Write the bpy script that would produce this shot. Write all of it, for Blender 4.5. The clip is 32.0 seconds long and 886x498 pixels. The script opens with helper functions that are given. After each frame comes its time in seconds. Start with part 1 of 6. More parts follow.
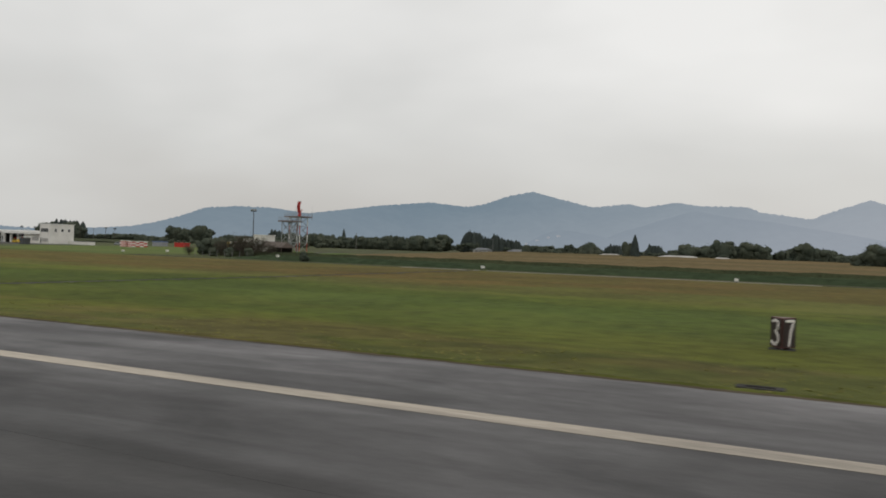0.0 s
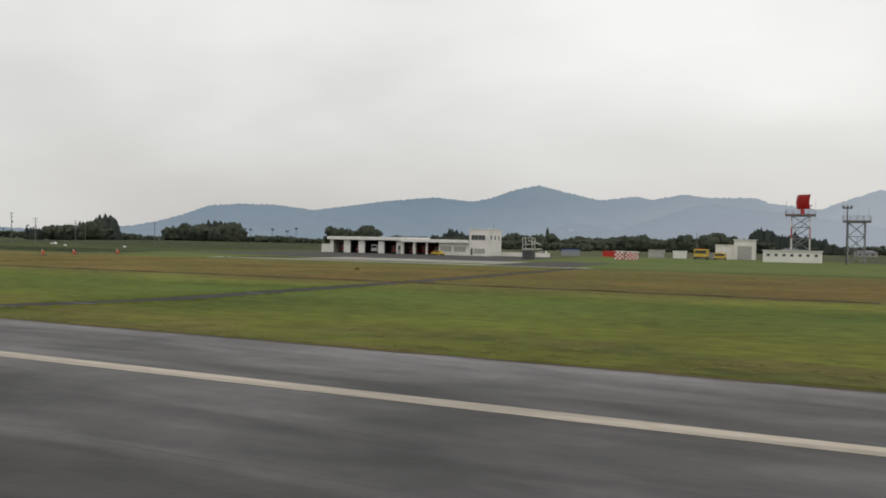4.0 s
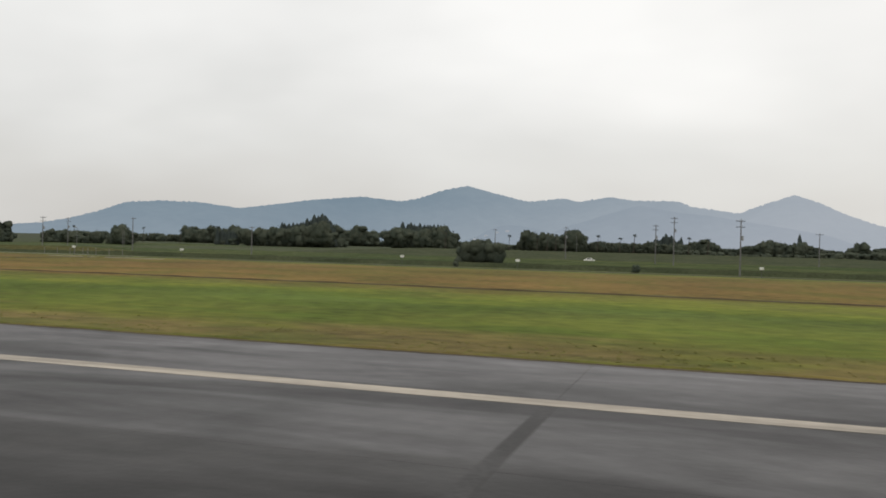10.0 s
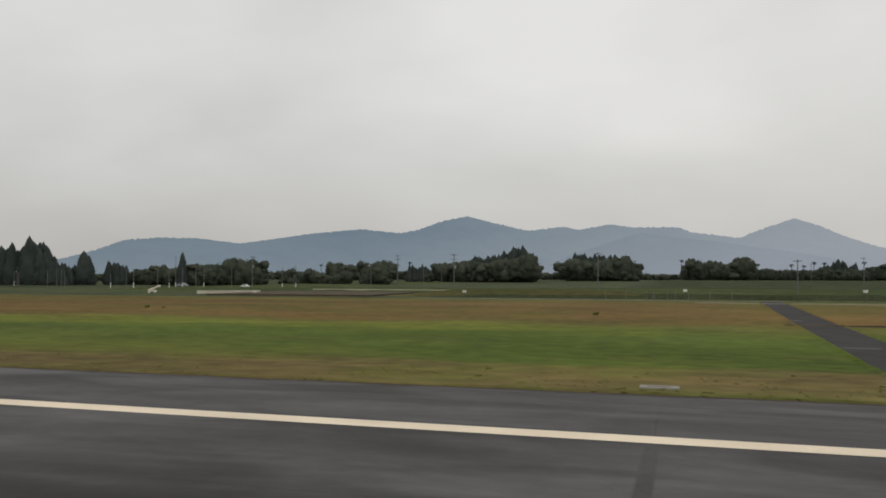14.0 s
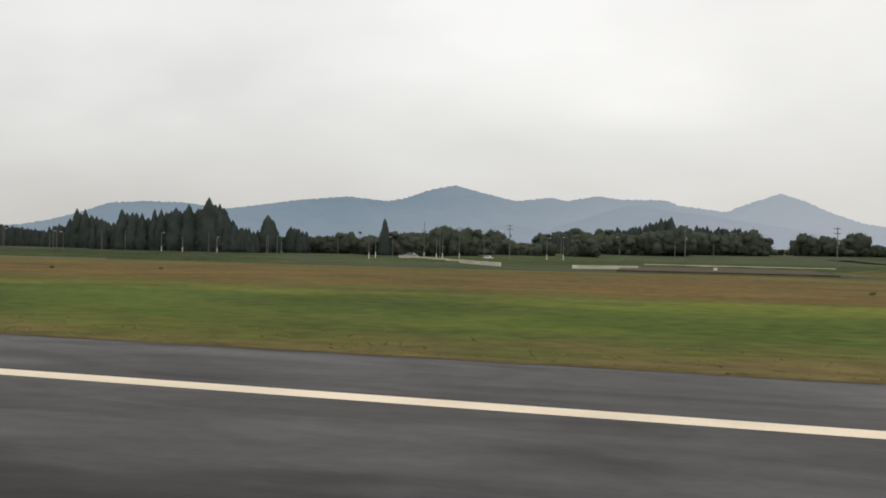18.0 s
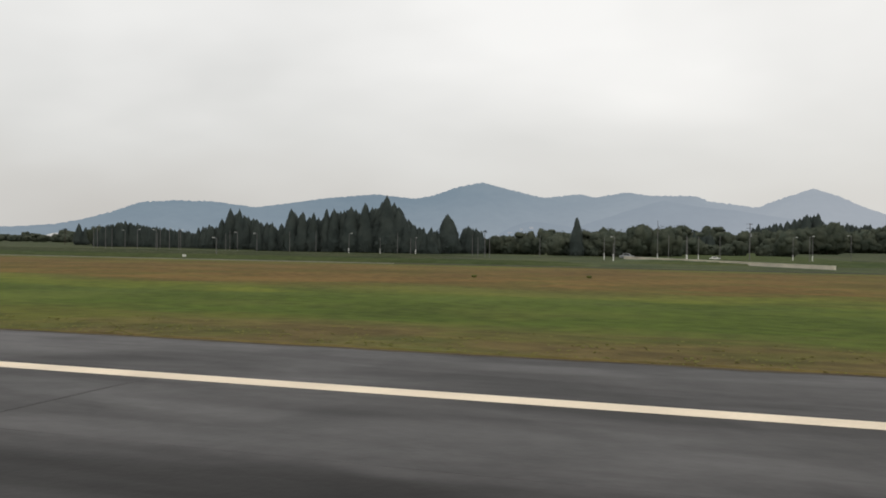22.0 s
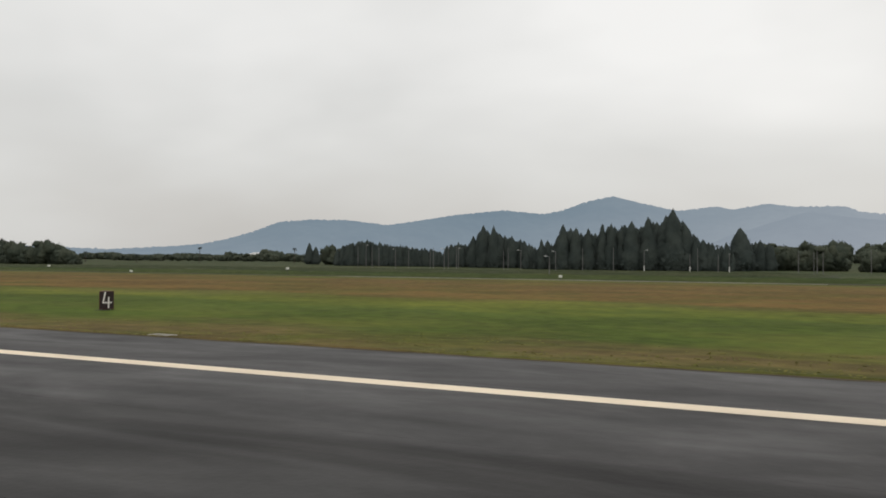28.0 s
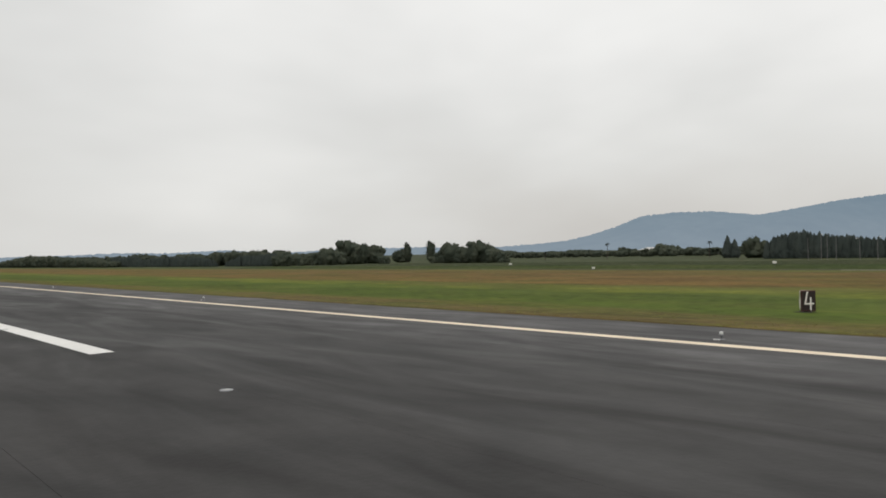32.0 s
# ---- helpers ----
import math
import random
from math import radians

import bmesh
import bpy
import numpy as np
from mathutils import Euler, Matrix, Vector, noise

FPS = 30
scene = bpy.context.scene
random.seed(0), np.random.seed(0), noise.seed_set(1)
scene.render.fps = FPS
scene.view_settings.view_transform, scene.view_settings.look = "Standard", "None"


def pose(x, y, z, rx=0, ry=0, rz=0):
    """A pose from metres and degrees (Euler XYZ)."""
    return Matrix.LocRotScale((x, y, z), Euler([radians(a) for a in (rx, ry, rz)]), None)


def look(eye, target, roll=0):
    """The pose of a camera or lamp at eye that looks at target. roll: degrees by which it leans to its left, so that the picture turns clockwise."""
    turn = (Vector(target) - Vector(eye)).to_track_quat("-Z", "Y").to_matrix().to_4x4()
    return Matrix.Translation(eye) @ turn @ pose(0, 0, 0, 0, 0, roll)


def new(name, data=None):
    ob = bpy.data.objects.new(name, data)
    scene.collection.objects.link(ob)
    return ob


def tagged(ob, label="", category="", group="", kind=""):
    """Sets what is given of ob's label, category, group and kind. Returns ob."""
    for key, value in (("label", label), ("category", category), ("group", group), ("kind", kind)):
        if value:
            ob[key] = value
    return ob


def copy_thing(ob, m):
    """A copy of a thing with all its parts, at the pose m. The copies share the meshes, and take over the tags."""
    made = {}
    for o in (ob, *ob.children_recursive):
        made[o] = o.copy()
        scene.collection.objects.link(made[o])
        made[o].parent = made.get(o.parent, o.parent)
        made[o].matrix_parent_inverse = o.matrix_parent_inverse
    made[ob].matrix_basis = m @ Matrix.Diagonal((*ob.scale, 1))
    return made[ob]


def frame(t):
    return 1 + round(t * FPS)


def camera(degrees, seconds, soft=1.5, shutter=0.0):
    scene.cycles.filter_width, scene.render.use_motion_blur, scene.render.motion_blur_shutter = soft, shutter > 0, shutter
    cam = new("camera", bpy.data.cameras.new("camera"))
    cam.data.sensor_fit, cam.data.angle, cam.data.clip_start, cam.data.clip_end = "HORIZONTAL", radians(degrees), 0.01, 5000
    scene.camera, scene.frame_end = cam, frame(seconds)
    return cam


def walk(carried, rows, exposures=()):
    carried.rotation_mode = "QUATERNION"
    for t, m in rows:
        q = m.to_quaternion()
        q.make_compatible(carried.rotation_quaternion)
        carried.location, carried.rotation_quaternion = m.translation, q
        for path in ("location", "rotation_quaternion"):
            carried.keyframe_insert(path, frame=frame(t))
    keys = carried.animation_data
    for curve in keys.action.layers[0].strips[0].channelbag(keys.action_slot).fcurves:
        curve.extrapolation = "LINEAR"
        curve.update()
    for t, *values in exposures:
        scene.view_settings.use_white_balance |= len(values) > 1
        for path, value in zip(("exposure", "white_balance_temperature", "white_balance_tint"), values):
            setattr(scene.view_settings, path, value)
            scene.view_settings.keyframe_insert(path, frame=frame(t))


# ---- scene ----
cam = camera(57.81, 32.0, soft=1.8, shutter=0.07)

# seconds, then the eye in metres and yaw, pitch and roll in degrees
PATH = [
    (0, 206.34, 2.12, 2.42, 26.12, -0.28, 1.79),
    (0.5, 186.65, 2.09, 2.42, 26.23, -0.67, 2.70),
    (1, 167.24, 2.05, 2.42, 26.64, -0.79, 1.97),
    (1.5, 148.13, 1.96, 2.42, 27.19, -0.48, 1.73),
    (2, 129.24, 1.86, 2.42, 26.69, -1.00, 1.97),
    (2.5, 110.67, 1.79, 2.42, 26.05, -0.45, 1.65),
    (4.5, 38.74, 1.62, 2.43, 24.73, -0.85, 0.87),
    (5, 21.19, 1.44, 2.43, 24.85, -1.16, 0.43),
    (5.5, 4.53, 1.25, 2.43, 24.80, -1.38, 0.78),
    (6, -12.24, 1.07, 2.44, 24.14, -0.91, 0.71),
    (6.5, -28.79, 0.92, 2.44, 21.39, -2.03, 0.87),
    (7, -44.82, 0.78, 2.44, 20.08, -1.21, -0.83),
    (7.5, -60.33, 0.63, 2.44, 19.37, -0.58, -0.96),
    (8, -75.49, 0.48, 2.45, 17.60, -0.99, 0.12),
    (8.5, -90.55, 0.29, 2.45, 19.25, -1.68, 0.11),
    (9, -105.03, 0.15, 2.45, 18.67, -2.26, 1.09),
    (9.5, -118.91, 0.07, 2.46, 18.15, -1.23, 1.10),
    (10, -132.19, 0.04, 2.46, 17.69, -0.48, 1.38),
    (10.5, -145.18, 0.05, 2.46, 17.88, -0.95, 1.52),
    (11, -158.04, 0.07, 2.46, 16.34, -0.87, 1.35),
    (11.5, -170.76, 0.05, 2.46, 16.24, -0.37, 0.73),
    (12, -182.63, 0.04, 2.46, 15.38, 0.03, 1.16),
    (12.5, -194.08, 0.05, 2.46, 15.09, 0.18, 1.51),
    (13, -205.24, 0.08, 2.45, 14.27, 0.16, 1.64),
    (13.5, -216.08, 0.10, 2.45, 14.11, 1.08, 0.39),
    (14, -226.21, 0.15, 2.45, 16.67, 1.74, 0.07),
    (14.5, -235.59, 0.22, 2.45, 16.67, 1.02, -0.35),
    (16.5, -270.43, 0.61, 2.45, 15.18, -0.53, 1.58),
    (17, -277.81, 0.68, 2.44, 15.27, -0.83, 1.69),
    (17.5, -284.97, 0.71, 2.44, 15.84, -0.78, 1.04),
    (18, -291.88, 0.74, 2.44, 14.97, -0.46, 1.06),
    (18.5, -298.19, 0.78, 2.44, 15.09, -0.20, 0.41),
    (19, -303.99, 0.80, 2.44, 15.21, 0.27, 0.44),
    (19.5, -309.62, 0.75, 2.44, 16.36, 0.01, -0.04),
    (20, -315.22, 0.70, 2.44, 16.04, 0.15, 0.16),
    (20.5, -320.28, 0.65, 2.44, 16.10, 0.19, -0.29),
    (21, -325.06, 0.55, 2.45, 16.85, -0.04, -0.61),
    (21.5, -329.79, 0.45, 2.45, 17.00, -0.62, 0.61),
    (22, -334.39, 0.36, 2.45, 16.44, -0.67, 0.75),
    (22.5, -338.53, 0.28, 2.45, 16.19, -0.78, 1.29),
    (23, -342.16, 0.19, 2.45, 17.77, -0.84, 0.82),
    (23.5, -345.76, 0.06, 2.46, 19.31, -1.16, 0.67),
    (24, -349.36, -0.06, 2.46, 18.77, -1.39, 1.28),
    (24.5, -352.58, -0.15, 2.46, 19.46, -1.42, 0.94),
    (26.5, -364.33, -0.45, 2.46, 22.33, -1.16, 0.67),
    (27, -367.51, -0.62, 2.47, 21.90, -0.41, 1.17),
    (27.5, -370.30, -0.90, 2.47, 23.68, 0.17, 0.01),
    (28, -372.81, -1.27, 2.48, 25.17, 0.40, 0.19),
    (28.5, -375.16, -1.75, 2.49, 27.45, 0.29, 0.50),
    (29, -377.53, -2.31, 2.50, 29.62, 0.26, 0.90),
    (29.5, -379.73, -2.95, 2.51, 32.61, 0.23, 0.37),
    (30, -381.97, -3.65, 2.52, 36.15, 0.13, 0.03),
    (30.5, -384.13, -4.46, 2.54, 38.14, 0.54, 0.07),
    (31, -386.25, -5.34, 2.55, 41.67, 0.56, -0.45),
    (31.5, -388.41, -6.28, 2.57, 46.24, 0.63, -0.89),
    (32, -390.37, -7.24, 2.59, 50.40, 0.30, -1.29),
]

walk(cam, [(t, pose(x, y, z, 0, 0, yaw) @ pose(0, 0, 0, 90 + pitch, 0, 0) @ pose(0, 0, 0, 0, 0, roll)) for t, x, y, z, yaw, pitch, roll in PATH],
     [(0, -0.17), (1, -0.11), (2, 0.0), (5, -0.06), (6, 0.02), (8, 0.0), (9, 0.10), (10, 0.03), (11, 0.0), (12, -0.04), (13, -0.13), (14, -0.32), (14.5, -0.26), (16.5, 0.0), (17, 0.03), (18, 0.0), (19, -0.05), (20, -0.11),
      (21, -0.06), (22, -0.03), (24, 0.02), (27, 0.0), (28, -0.08), (29, -0.04), (30, -0.07), (31, -0.21), (32, 0.0)])

# ---- world and light ----
world = bpy.data.worlds.new("overcast_sky")
scene.world = world
world.use_nodes = True
wn, wl = world.node_tree.nodes, world.node_tree.links
wbg = wn["Background"]
sky = wn.new("ShaderNodeTexSky")
sky.sky_type, sky.sun_disc = "NISHITA", False
sky.sun_elevation, sky.sun_rotation = radians(48), radians(20)
sky.air_density, sky.dust_density = 1.0, 4.0
wco = wn.new("ShaderNodeTexCoord")
wmap = wn.new("ShaderNodeMapping")
wmap.inputs["Scale"].default_value = (1.0, 1.0, 2.4)
wl.new(wco.outputs["Generated"], wmap.inputs["Vector"])
wnoise = wn.new("ShaderNodeTexNoise")
wnoise.inputs["Scale"].default_value, wnoise.inputs["Detail"].default_value, wnoise.inputs["Roughness"].default_value = 1.7, 4.0, 0.45
wnoise.inputs["Distortion"].default_value = 0.15
wl.new(wmap.outputs["Vector"], wnoise.inputs["Vector"])
wsep = wn.new("ShaderNodeSeparateXYZ")
wl.new(wco.outputs["Generated"], wsep.inputs["Vector"])
wlift = wn.new("ShaderNodeMapRange")
wlift.inputs["From Min"].default_value, wlift.inputs["From Max"].default_value = 0.0, 0.42
wlift.inputs["To Min"].default_value, wlift.inputs["To Max"].default_value = -0.10, 0.22
wl.new(wsep.outputs["Z"], wlift.inputs["Value"])
wadd = wn.new("ShaderNodeMath")
wl.new(wnoise.outputs["Fac"], wadd.inputs[0])
wl.new(wlift.outputs["Result"], wadd.inputs[1])
wramp = wn.new("ShaderNodeValToRGB")
wramp.color_ramp.elements[0].position, wramp.color_ramp.elements[0].color = 0.28, (0.62, 0.605, 0.578, 1)
wramp.color_ramp.elements[1].position, wramp.color_ramp.elements[1].color = 0.80, (0.97, 0.962, 0.938, 1)
wmid = wramp.color_ramp.elements.new(0.52)
wmid.color = (0.755, 0.752, 0.731, 1)
wl.new(wadd.outputs[0], wramp.inputs["Fac"])
wskystr = wn.new("ShaderNodeMix")
wskystr.data_type = "RGBA"
wskystr.inputs["Factor"].default_value = 0.93
wskydim = wn.new("ShaderNodeMix")
wskydim.data_type, wskydim.blend_type = "RGBA", "MULTIPLY"
wskydim.inputs["Factor"].default_value = 1.0
wskydim.inputs[7].default_value = (0.1, 0.1, 0.1, 1)
wl.new(sky.outputs["Color"], wskydim.inputs[6])
wl.new(wskydim.outputs[2], wskystr.inputs[6])
wl.new(wramp.outputs["Color"], wskystr.inputs[7])
wl.new(wskystr.outputs[2], wbg.inputs["Color"])
wbg.inputs["Strength"].default_value = 1.0

sun = new("sun", bpy.data.lights.new("sun", "SUN"))
sun.data.energy, sun.data.angle, sun.data.color = 0.5, radians(30), (1.0, 0.96, 0.9)
sun.matrix_world = look((40, -60, 90), (0, 0, 0))

# ---- materials ----


def shader(name, colour, rough=0.8, vary=0.25, scale=3.0, fine=40.0, bump=0.0, second=None, stretch=(1, 1, 1), metal=0.0, spec=0.3, rand=0.0, coord="Object"):
    """A surface with coarse and fine variation: colour, towards second by noise; rand: from object to object."""
    m = bpy.data.materials.new(name)
    m.use_nodes = True
    nd, ln = m.node_tree.nodes, m.node_tree.links
    b = nd["Principled BSDF"]
    b.inputs["Roughness"].default_value, b.inputs["Metallic"].default_value, b.inputs["Specular IOR Level"].default_value = rough, metal, spec
    tc = nd.new("ShaderNodeTexCoord") if coord == "Object" else nd.new("ShaderNodeNewGeometry")
    mp = nd.new("ShaderNodeMapping")
    mp.inputs["Scale"].default_value = stretch
    ln.new(tc.outputs["Object" if coord == "Object" else "Position"], mp.inputs["Vector"])
    n1, n2 = nd.new("ShaderNodeTexNoise"), nd.new("ShaderNodeTexNoise")
    for n, s, d in ((n1, scale, 4.0), (n2, fine, 3.0)):
        n.inputs["Scale"].default_value, n.inputs["Detail"].default_value = s, d
        ln.new(mp.outputs["Vector"], n.inputs["Vector"])
    mix = nd.new("ShaderNodeMix")
    mix.data_type = "RGBA"
    mix.inputs[6].default_value = (*colour, 1)
    mix.inputs[7].default_value = (*(second or [c * (1 - vary) for c in colour]), 1)
    rg = nd.new("ShaderNodeMapRange")
    rg.inputs["From Min"].default_value, rg.inputs["From Max"].default_value = 0.38, 0.62
    ln.new(n1.outputs["Fac"], rg.inputs["Value"])
    ln.new(rg.outputs["Result"], mix.inputs["Factor"])
    val = nd.new("ShaderNodeMapRange")
    val.inputs["From Min"].default_value, val.inputs["From Max"].default_value = 0.3, 0.7
    val.inputs["To Min"].default_value, val.inputs["To Max"].default_value = 1 - vary * 0.6, 1 + vary * 0.6
    ln.new(n2.outputs["Fac"], val.inputs["Value"])
    hsv = nd.new("ShaderNodeHueSaturation")
    ln.new(mix.outputs[2], hsv.inputs["Color"])
    if rand:
        oi = nd.new("ShaderNodeObjectInfo")
        rr = nd.new("ShaderNodeMapRange")
        rr.inputs["To Min"].default_value, rr.inputs["To Max"].default_value = 1 - rand, 1 + rand
        ln.new(oi.outputs["Random"], rr.inputs["Value"])
        mul = nd.new("ShaderNodeMath")
        mul.operation = "MULTIPLY"
        ln.new(val.outputs["Result"], mul.inputs[0])
        ln.new(rr.outputs["Result"], mul.inputs[1])
        ln.new(mul.outputs[0], hsv.inputs["Value"])
    else:
        ln.new(val.outputs["Result"], hsv.inputs["Value"])
    ln.new(hsv.outputs["Color"], b.inputs["Base Color"])
    if bump:
        bp = nd.new("ShaderNodeBump")
        bp.inputs["Strength"].default_value, bp.inputs["Distance"].default_value = bump, 0.02
        ln.new(n2.outputs["Fac"], bp.inputs["Height"])
        ln.new(bp.outputs["Normal"], b.inputs["Normal"])
    return m


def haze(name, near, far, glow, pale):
    """Far hills as through damp air: a forest slope with haze painted over it as emission, paler to the east and low
    down.
    """
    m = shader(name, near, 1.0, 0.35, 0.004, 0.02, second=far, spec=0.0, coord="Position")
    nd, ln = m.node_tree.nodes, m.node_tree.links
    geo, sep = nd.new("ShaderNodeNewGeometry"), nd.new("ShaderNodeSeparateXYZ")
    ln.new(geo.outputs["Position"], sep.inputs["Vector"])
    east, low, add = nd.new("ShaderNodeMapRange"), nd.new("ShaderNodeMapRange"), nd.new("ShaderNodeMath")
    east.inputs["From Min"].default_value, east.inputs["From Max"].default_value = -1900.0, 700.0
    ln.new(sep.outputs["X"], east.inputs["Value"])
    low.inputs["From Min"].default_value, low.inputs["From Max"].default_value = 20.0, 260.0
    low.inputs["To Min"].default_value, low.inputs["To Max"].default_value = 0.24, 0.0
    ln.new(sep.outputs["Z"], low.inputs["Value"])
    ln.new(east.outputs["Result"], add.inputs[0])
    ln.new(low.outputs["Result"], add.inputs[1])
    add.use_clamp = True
    # glow that stands in for light scattered by the air
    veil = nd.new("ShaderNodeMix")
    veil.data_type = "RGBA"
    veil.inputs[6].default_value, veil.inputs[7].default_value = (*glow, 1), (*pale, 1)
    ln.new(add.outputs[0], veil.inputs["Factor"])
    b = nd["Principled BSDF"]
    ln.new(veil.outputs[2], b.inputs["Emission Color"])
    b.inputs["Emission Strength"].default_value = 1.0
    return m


def zones(name, stops, rough=0.95, drift=6.0):
    """Turf whose growth changes across the strip: stops of (metres from the centreline, colour, other colour)."""
    m = bpy.data.materials.new(name)
    m.use_nodes = True
    nd, ln = m.node_tree.nodes, m.node_tree.links
    b = nd["Principled BSDF"]
    b.inputs["Roughness"].default_value, b.inputs["Specular IOR Level"].default_value = rough, 0.1
    geo, sep = nd.new("ShaderNodeNewGeometry"), nd.new("ShaderNodeSeparateXYZ")
    ln.new(geo.outputs["Position"], sep.inputs["Vector"])

    def nz(scale, sx, sy, detail=5.0):
        mp, n = nd.new("ShaderNodeMapping"), nd.new("ShaderNodeTexNoise")
        mp.inputs["Scale"].default_value = (sx, sy, 1)
        ln.new(geo.outputs["Position"], mp.inputs["Vector"])
        n.inputs["Scale"].default_value, n.inputs["Detail"].default_value = scale, detail
        ln.new(mp.outputs["Vector"], n.inputs["Vector"])
        return n.outputs["Fac"]

    wob = nd.new("ShaderNodeMath")
    wob.operation = "MULTIPLY_ADD"
    ln.new(nz(0.045, 1, 2.2), wob.inputs[0])
    wob.inputs[1].default_value = drift * 2
    east = nd.new("ShaderNodeMapRange")
    east.inputs["From Min"].default_value, east.inputs["From Max"].default_value = 40.0, 110.0
    east.inputs["To Min"].default_value, east.inputs["To Max"].default_value = 0.0, -13.0
    ln.new(sep.outputs["X"], east.inputs["Value"])
    near_ = nd.new("ShaderNodeMapRange")
    near_.inputs["From Min"].default_value, near_.inputs["From Max"].default_value = 40.0, 70.0
    ln.new(sep.outputs["Y"], near_.inputs["Value"])
    late = nd.new("ShaderNodeMapRange")
    late.inputs["From Min"].default_value, late.inputs["From Max"].default_value = 95.0, 104.0
    late.inputs["To Min"].default_value, late.inputs["To Max"].default_value = 1.0, 0.0
    ln.new(sep.outputs["Y"], late.inputs["Value"])
    both, shift = nd.new("ShaderNodeMath"), nd.new("ShaderNodeMath")
    both.operation = "MULTIPLY"
    ln.new(near_.outputs["Result"], both.inputs[0])
    ln.new(late.outputs["Result"], both.inputs[1])
    shift.operation = "MULTIPLY_ADD"
    ln.new(east.outputs["Result"], shift.inputs[0])
    ln.new(both.outputs[0], shift.inputs[1])
    ln.new(sep.outputs["Y"], shift.inputs[2])
    ln.new(shift.outputs[0], wob.inputs[2])
    streak = nd.new("ShaderNodeMath")
    streak.operation = "MULTIPLY_ADD"
    ln.new(nz(0.22, 0.3, 1.0, 6.0), streak.inputs[0])
    streak.inputs[1].default_value = 14.0
    ln.new(wob.outputs[0], streak.inputs[2])
    pos = nd.new("ShaderNodeMapRange")
    span = stops[-1][0]
    pos.inputs["From Min"].default_value, pos.inputs["From Max"].default_value = drift + 7.0, drift + 7.0 + span
    ln.new(streak.outputs[0], pos.inputs["Value"])
    ramps = []
    for k in (1, 2):
        r = nd.new("ShaderNodeValToRGB")
        els = r.color_ramp.elements
        els[0].position, els[0].color = 0.0, (*stops[0][k], 1)
        els[1].position, els[1].color = 1.0, (*stops[-1][k], 1)
        for s in stops[1:-1]:
            els.new(s[0] / span).color = (*s[k], 1)
        ln.new(pos.outputs["Result"], r.inputs["Fac"])
        ramps.append(r)
    mix = nd.new("ShaderNodeMix")
    mix.data_type = "RGBA"
    ln.new(ramps[0].outputs["Color"], mix.inputs[6])
    ln.new(ramps[1].outputs["Color"], mix.inputs[7])
    patch = nd.new("ShaderNodeMapRange")
    patch.inputs["From Min"].default_value, patch.inputs["From Max"].default_value = 0.44, 0.57
    half = nd.new("ShaderNodeMath")
    half.operation = "MULTIPLY_ADD"
    ln.new(nz(0.24, 0.8, 1.0, 8.0), half.inputs[0])
    half.inputs[1].default_value = 0.5
    broad_ = nd.new("ShaderNodeMath")
    broad_.operation = "MULTIPLY"
    ln.new(nz(0.05, 0.8, 1.0, 6.0), broad_.inputs[0])
    broad_.inputs[1].default_value = 0.5
    ln.new(broad_.outputs[0], half.inputs[2])
    ln.new(half.outputs[0], patch.inputs["Value"])
    lean, sum_ = nd.new("ShaderNodeMapRange"), nd.new("ShaderNodeMath")
    lean.inputs["From Min"].default_value, lean.inputs["From Max"].default_value = -250.0, 0.0
    lean.inputs["To Min"].default_value, lean.inputs["To Max"].default_value = -0.15, 0.5
    ln.new(sep.outputs["X"], lean.inputs["Value"])
    ln.new(patch.outputs["Result"], sum_.inputs[0])
    ln.new(lean.outputs["Result"], sum_.inputs[1])
    sum_.use_clamp = True
    ln.new(sum_.outputs[0], mix.inputs["Factor"])
    tone = nd.new("ShaderNodeMapRange")
    tone.inputs["From Min"].default_value, tone.inputs["From Max"].default_value = 0.36, 0.64
    tone.inputs["To Min"].default_value, tone.inputs["To Max"].default_value = 0.66, 1.34
    mixed_ = nd.new("ShaderNodeMix")
    mixed_.data_type = "FLOAT"
    mixed_.inputs["Factor"].default_value = 0.45
    ln.new(nz(1.2, 0.8, 1.0, 10.0), mixed_.inputs[2])
    ln.new(nz(0.10, 0.8, 1.1, 7.0), mixed_.inputs[3])
    ln.new(mixed_.outputs[0], tone.inputs["Value"])
    # the turf's colour is darkened towards both ends of the strip
    along, west, end_tone = nd.new("ShaderNodeMapRange"), nd.new("ShaderNodeValToRGB"), nd.new("ShaderNodeMath")
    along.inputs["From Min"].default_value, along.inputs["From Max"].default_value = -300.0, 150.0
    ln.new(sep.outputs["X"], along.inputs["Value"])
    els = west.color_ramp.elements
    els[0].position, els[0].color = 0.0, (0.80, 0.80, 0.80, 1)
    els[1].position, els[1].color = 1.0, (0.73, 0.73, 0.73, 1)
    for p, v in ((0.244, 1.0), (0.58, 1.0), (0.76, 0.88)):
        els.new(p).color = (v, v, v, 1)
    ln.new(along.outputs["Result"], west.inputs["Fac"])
    end_tone.operation = "MULTIPLY"
    ln.new(tone.outputs["Result"], end_tone.inputs[0])
    ln.new(west.outputs["Color"], end_tone.inputs[1])
    hsv = nd.new("ShaderNodeHueSaturation")
    ln.new(mix.outputs[2], hsv.inputs["Color"])
    ln.new(end_tone.outputs[0], hsv.inputs["Value"])
    ln.new(hsv.outputs["Color"], b.inputs["Base Color"])
    bp = nd.new("ShaderNodeBump")
    bp.inputs["Strength"].default_value, bp.inputs["Distance"].default_value = 0.5, 0.08
    ln.new(nz(9.0, 1, 1), bp.inputs["Height"])
    ln.new(bp.outputs["Normal"], b.inputs["Normal"])
    return m


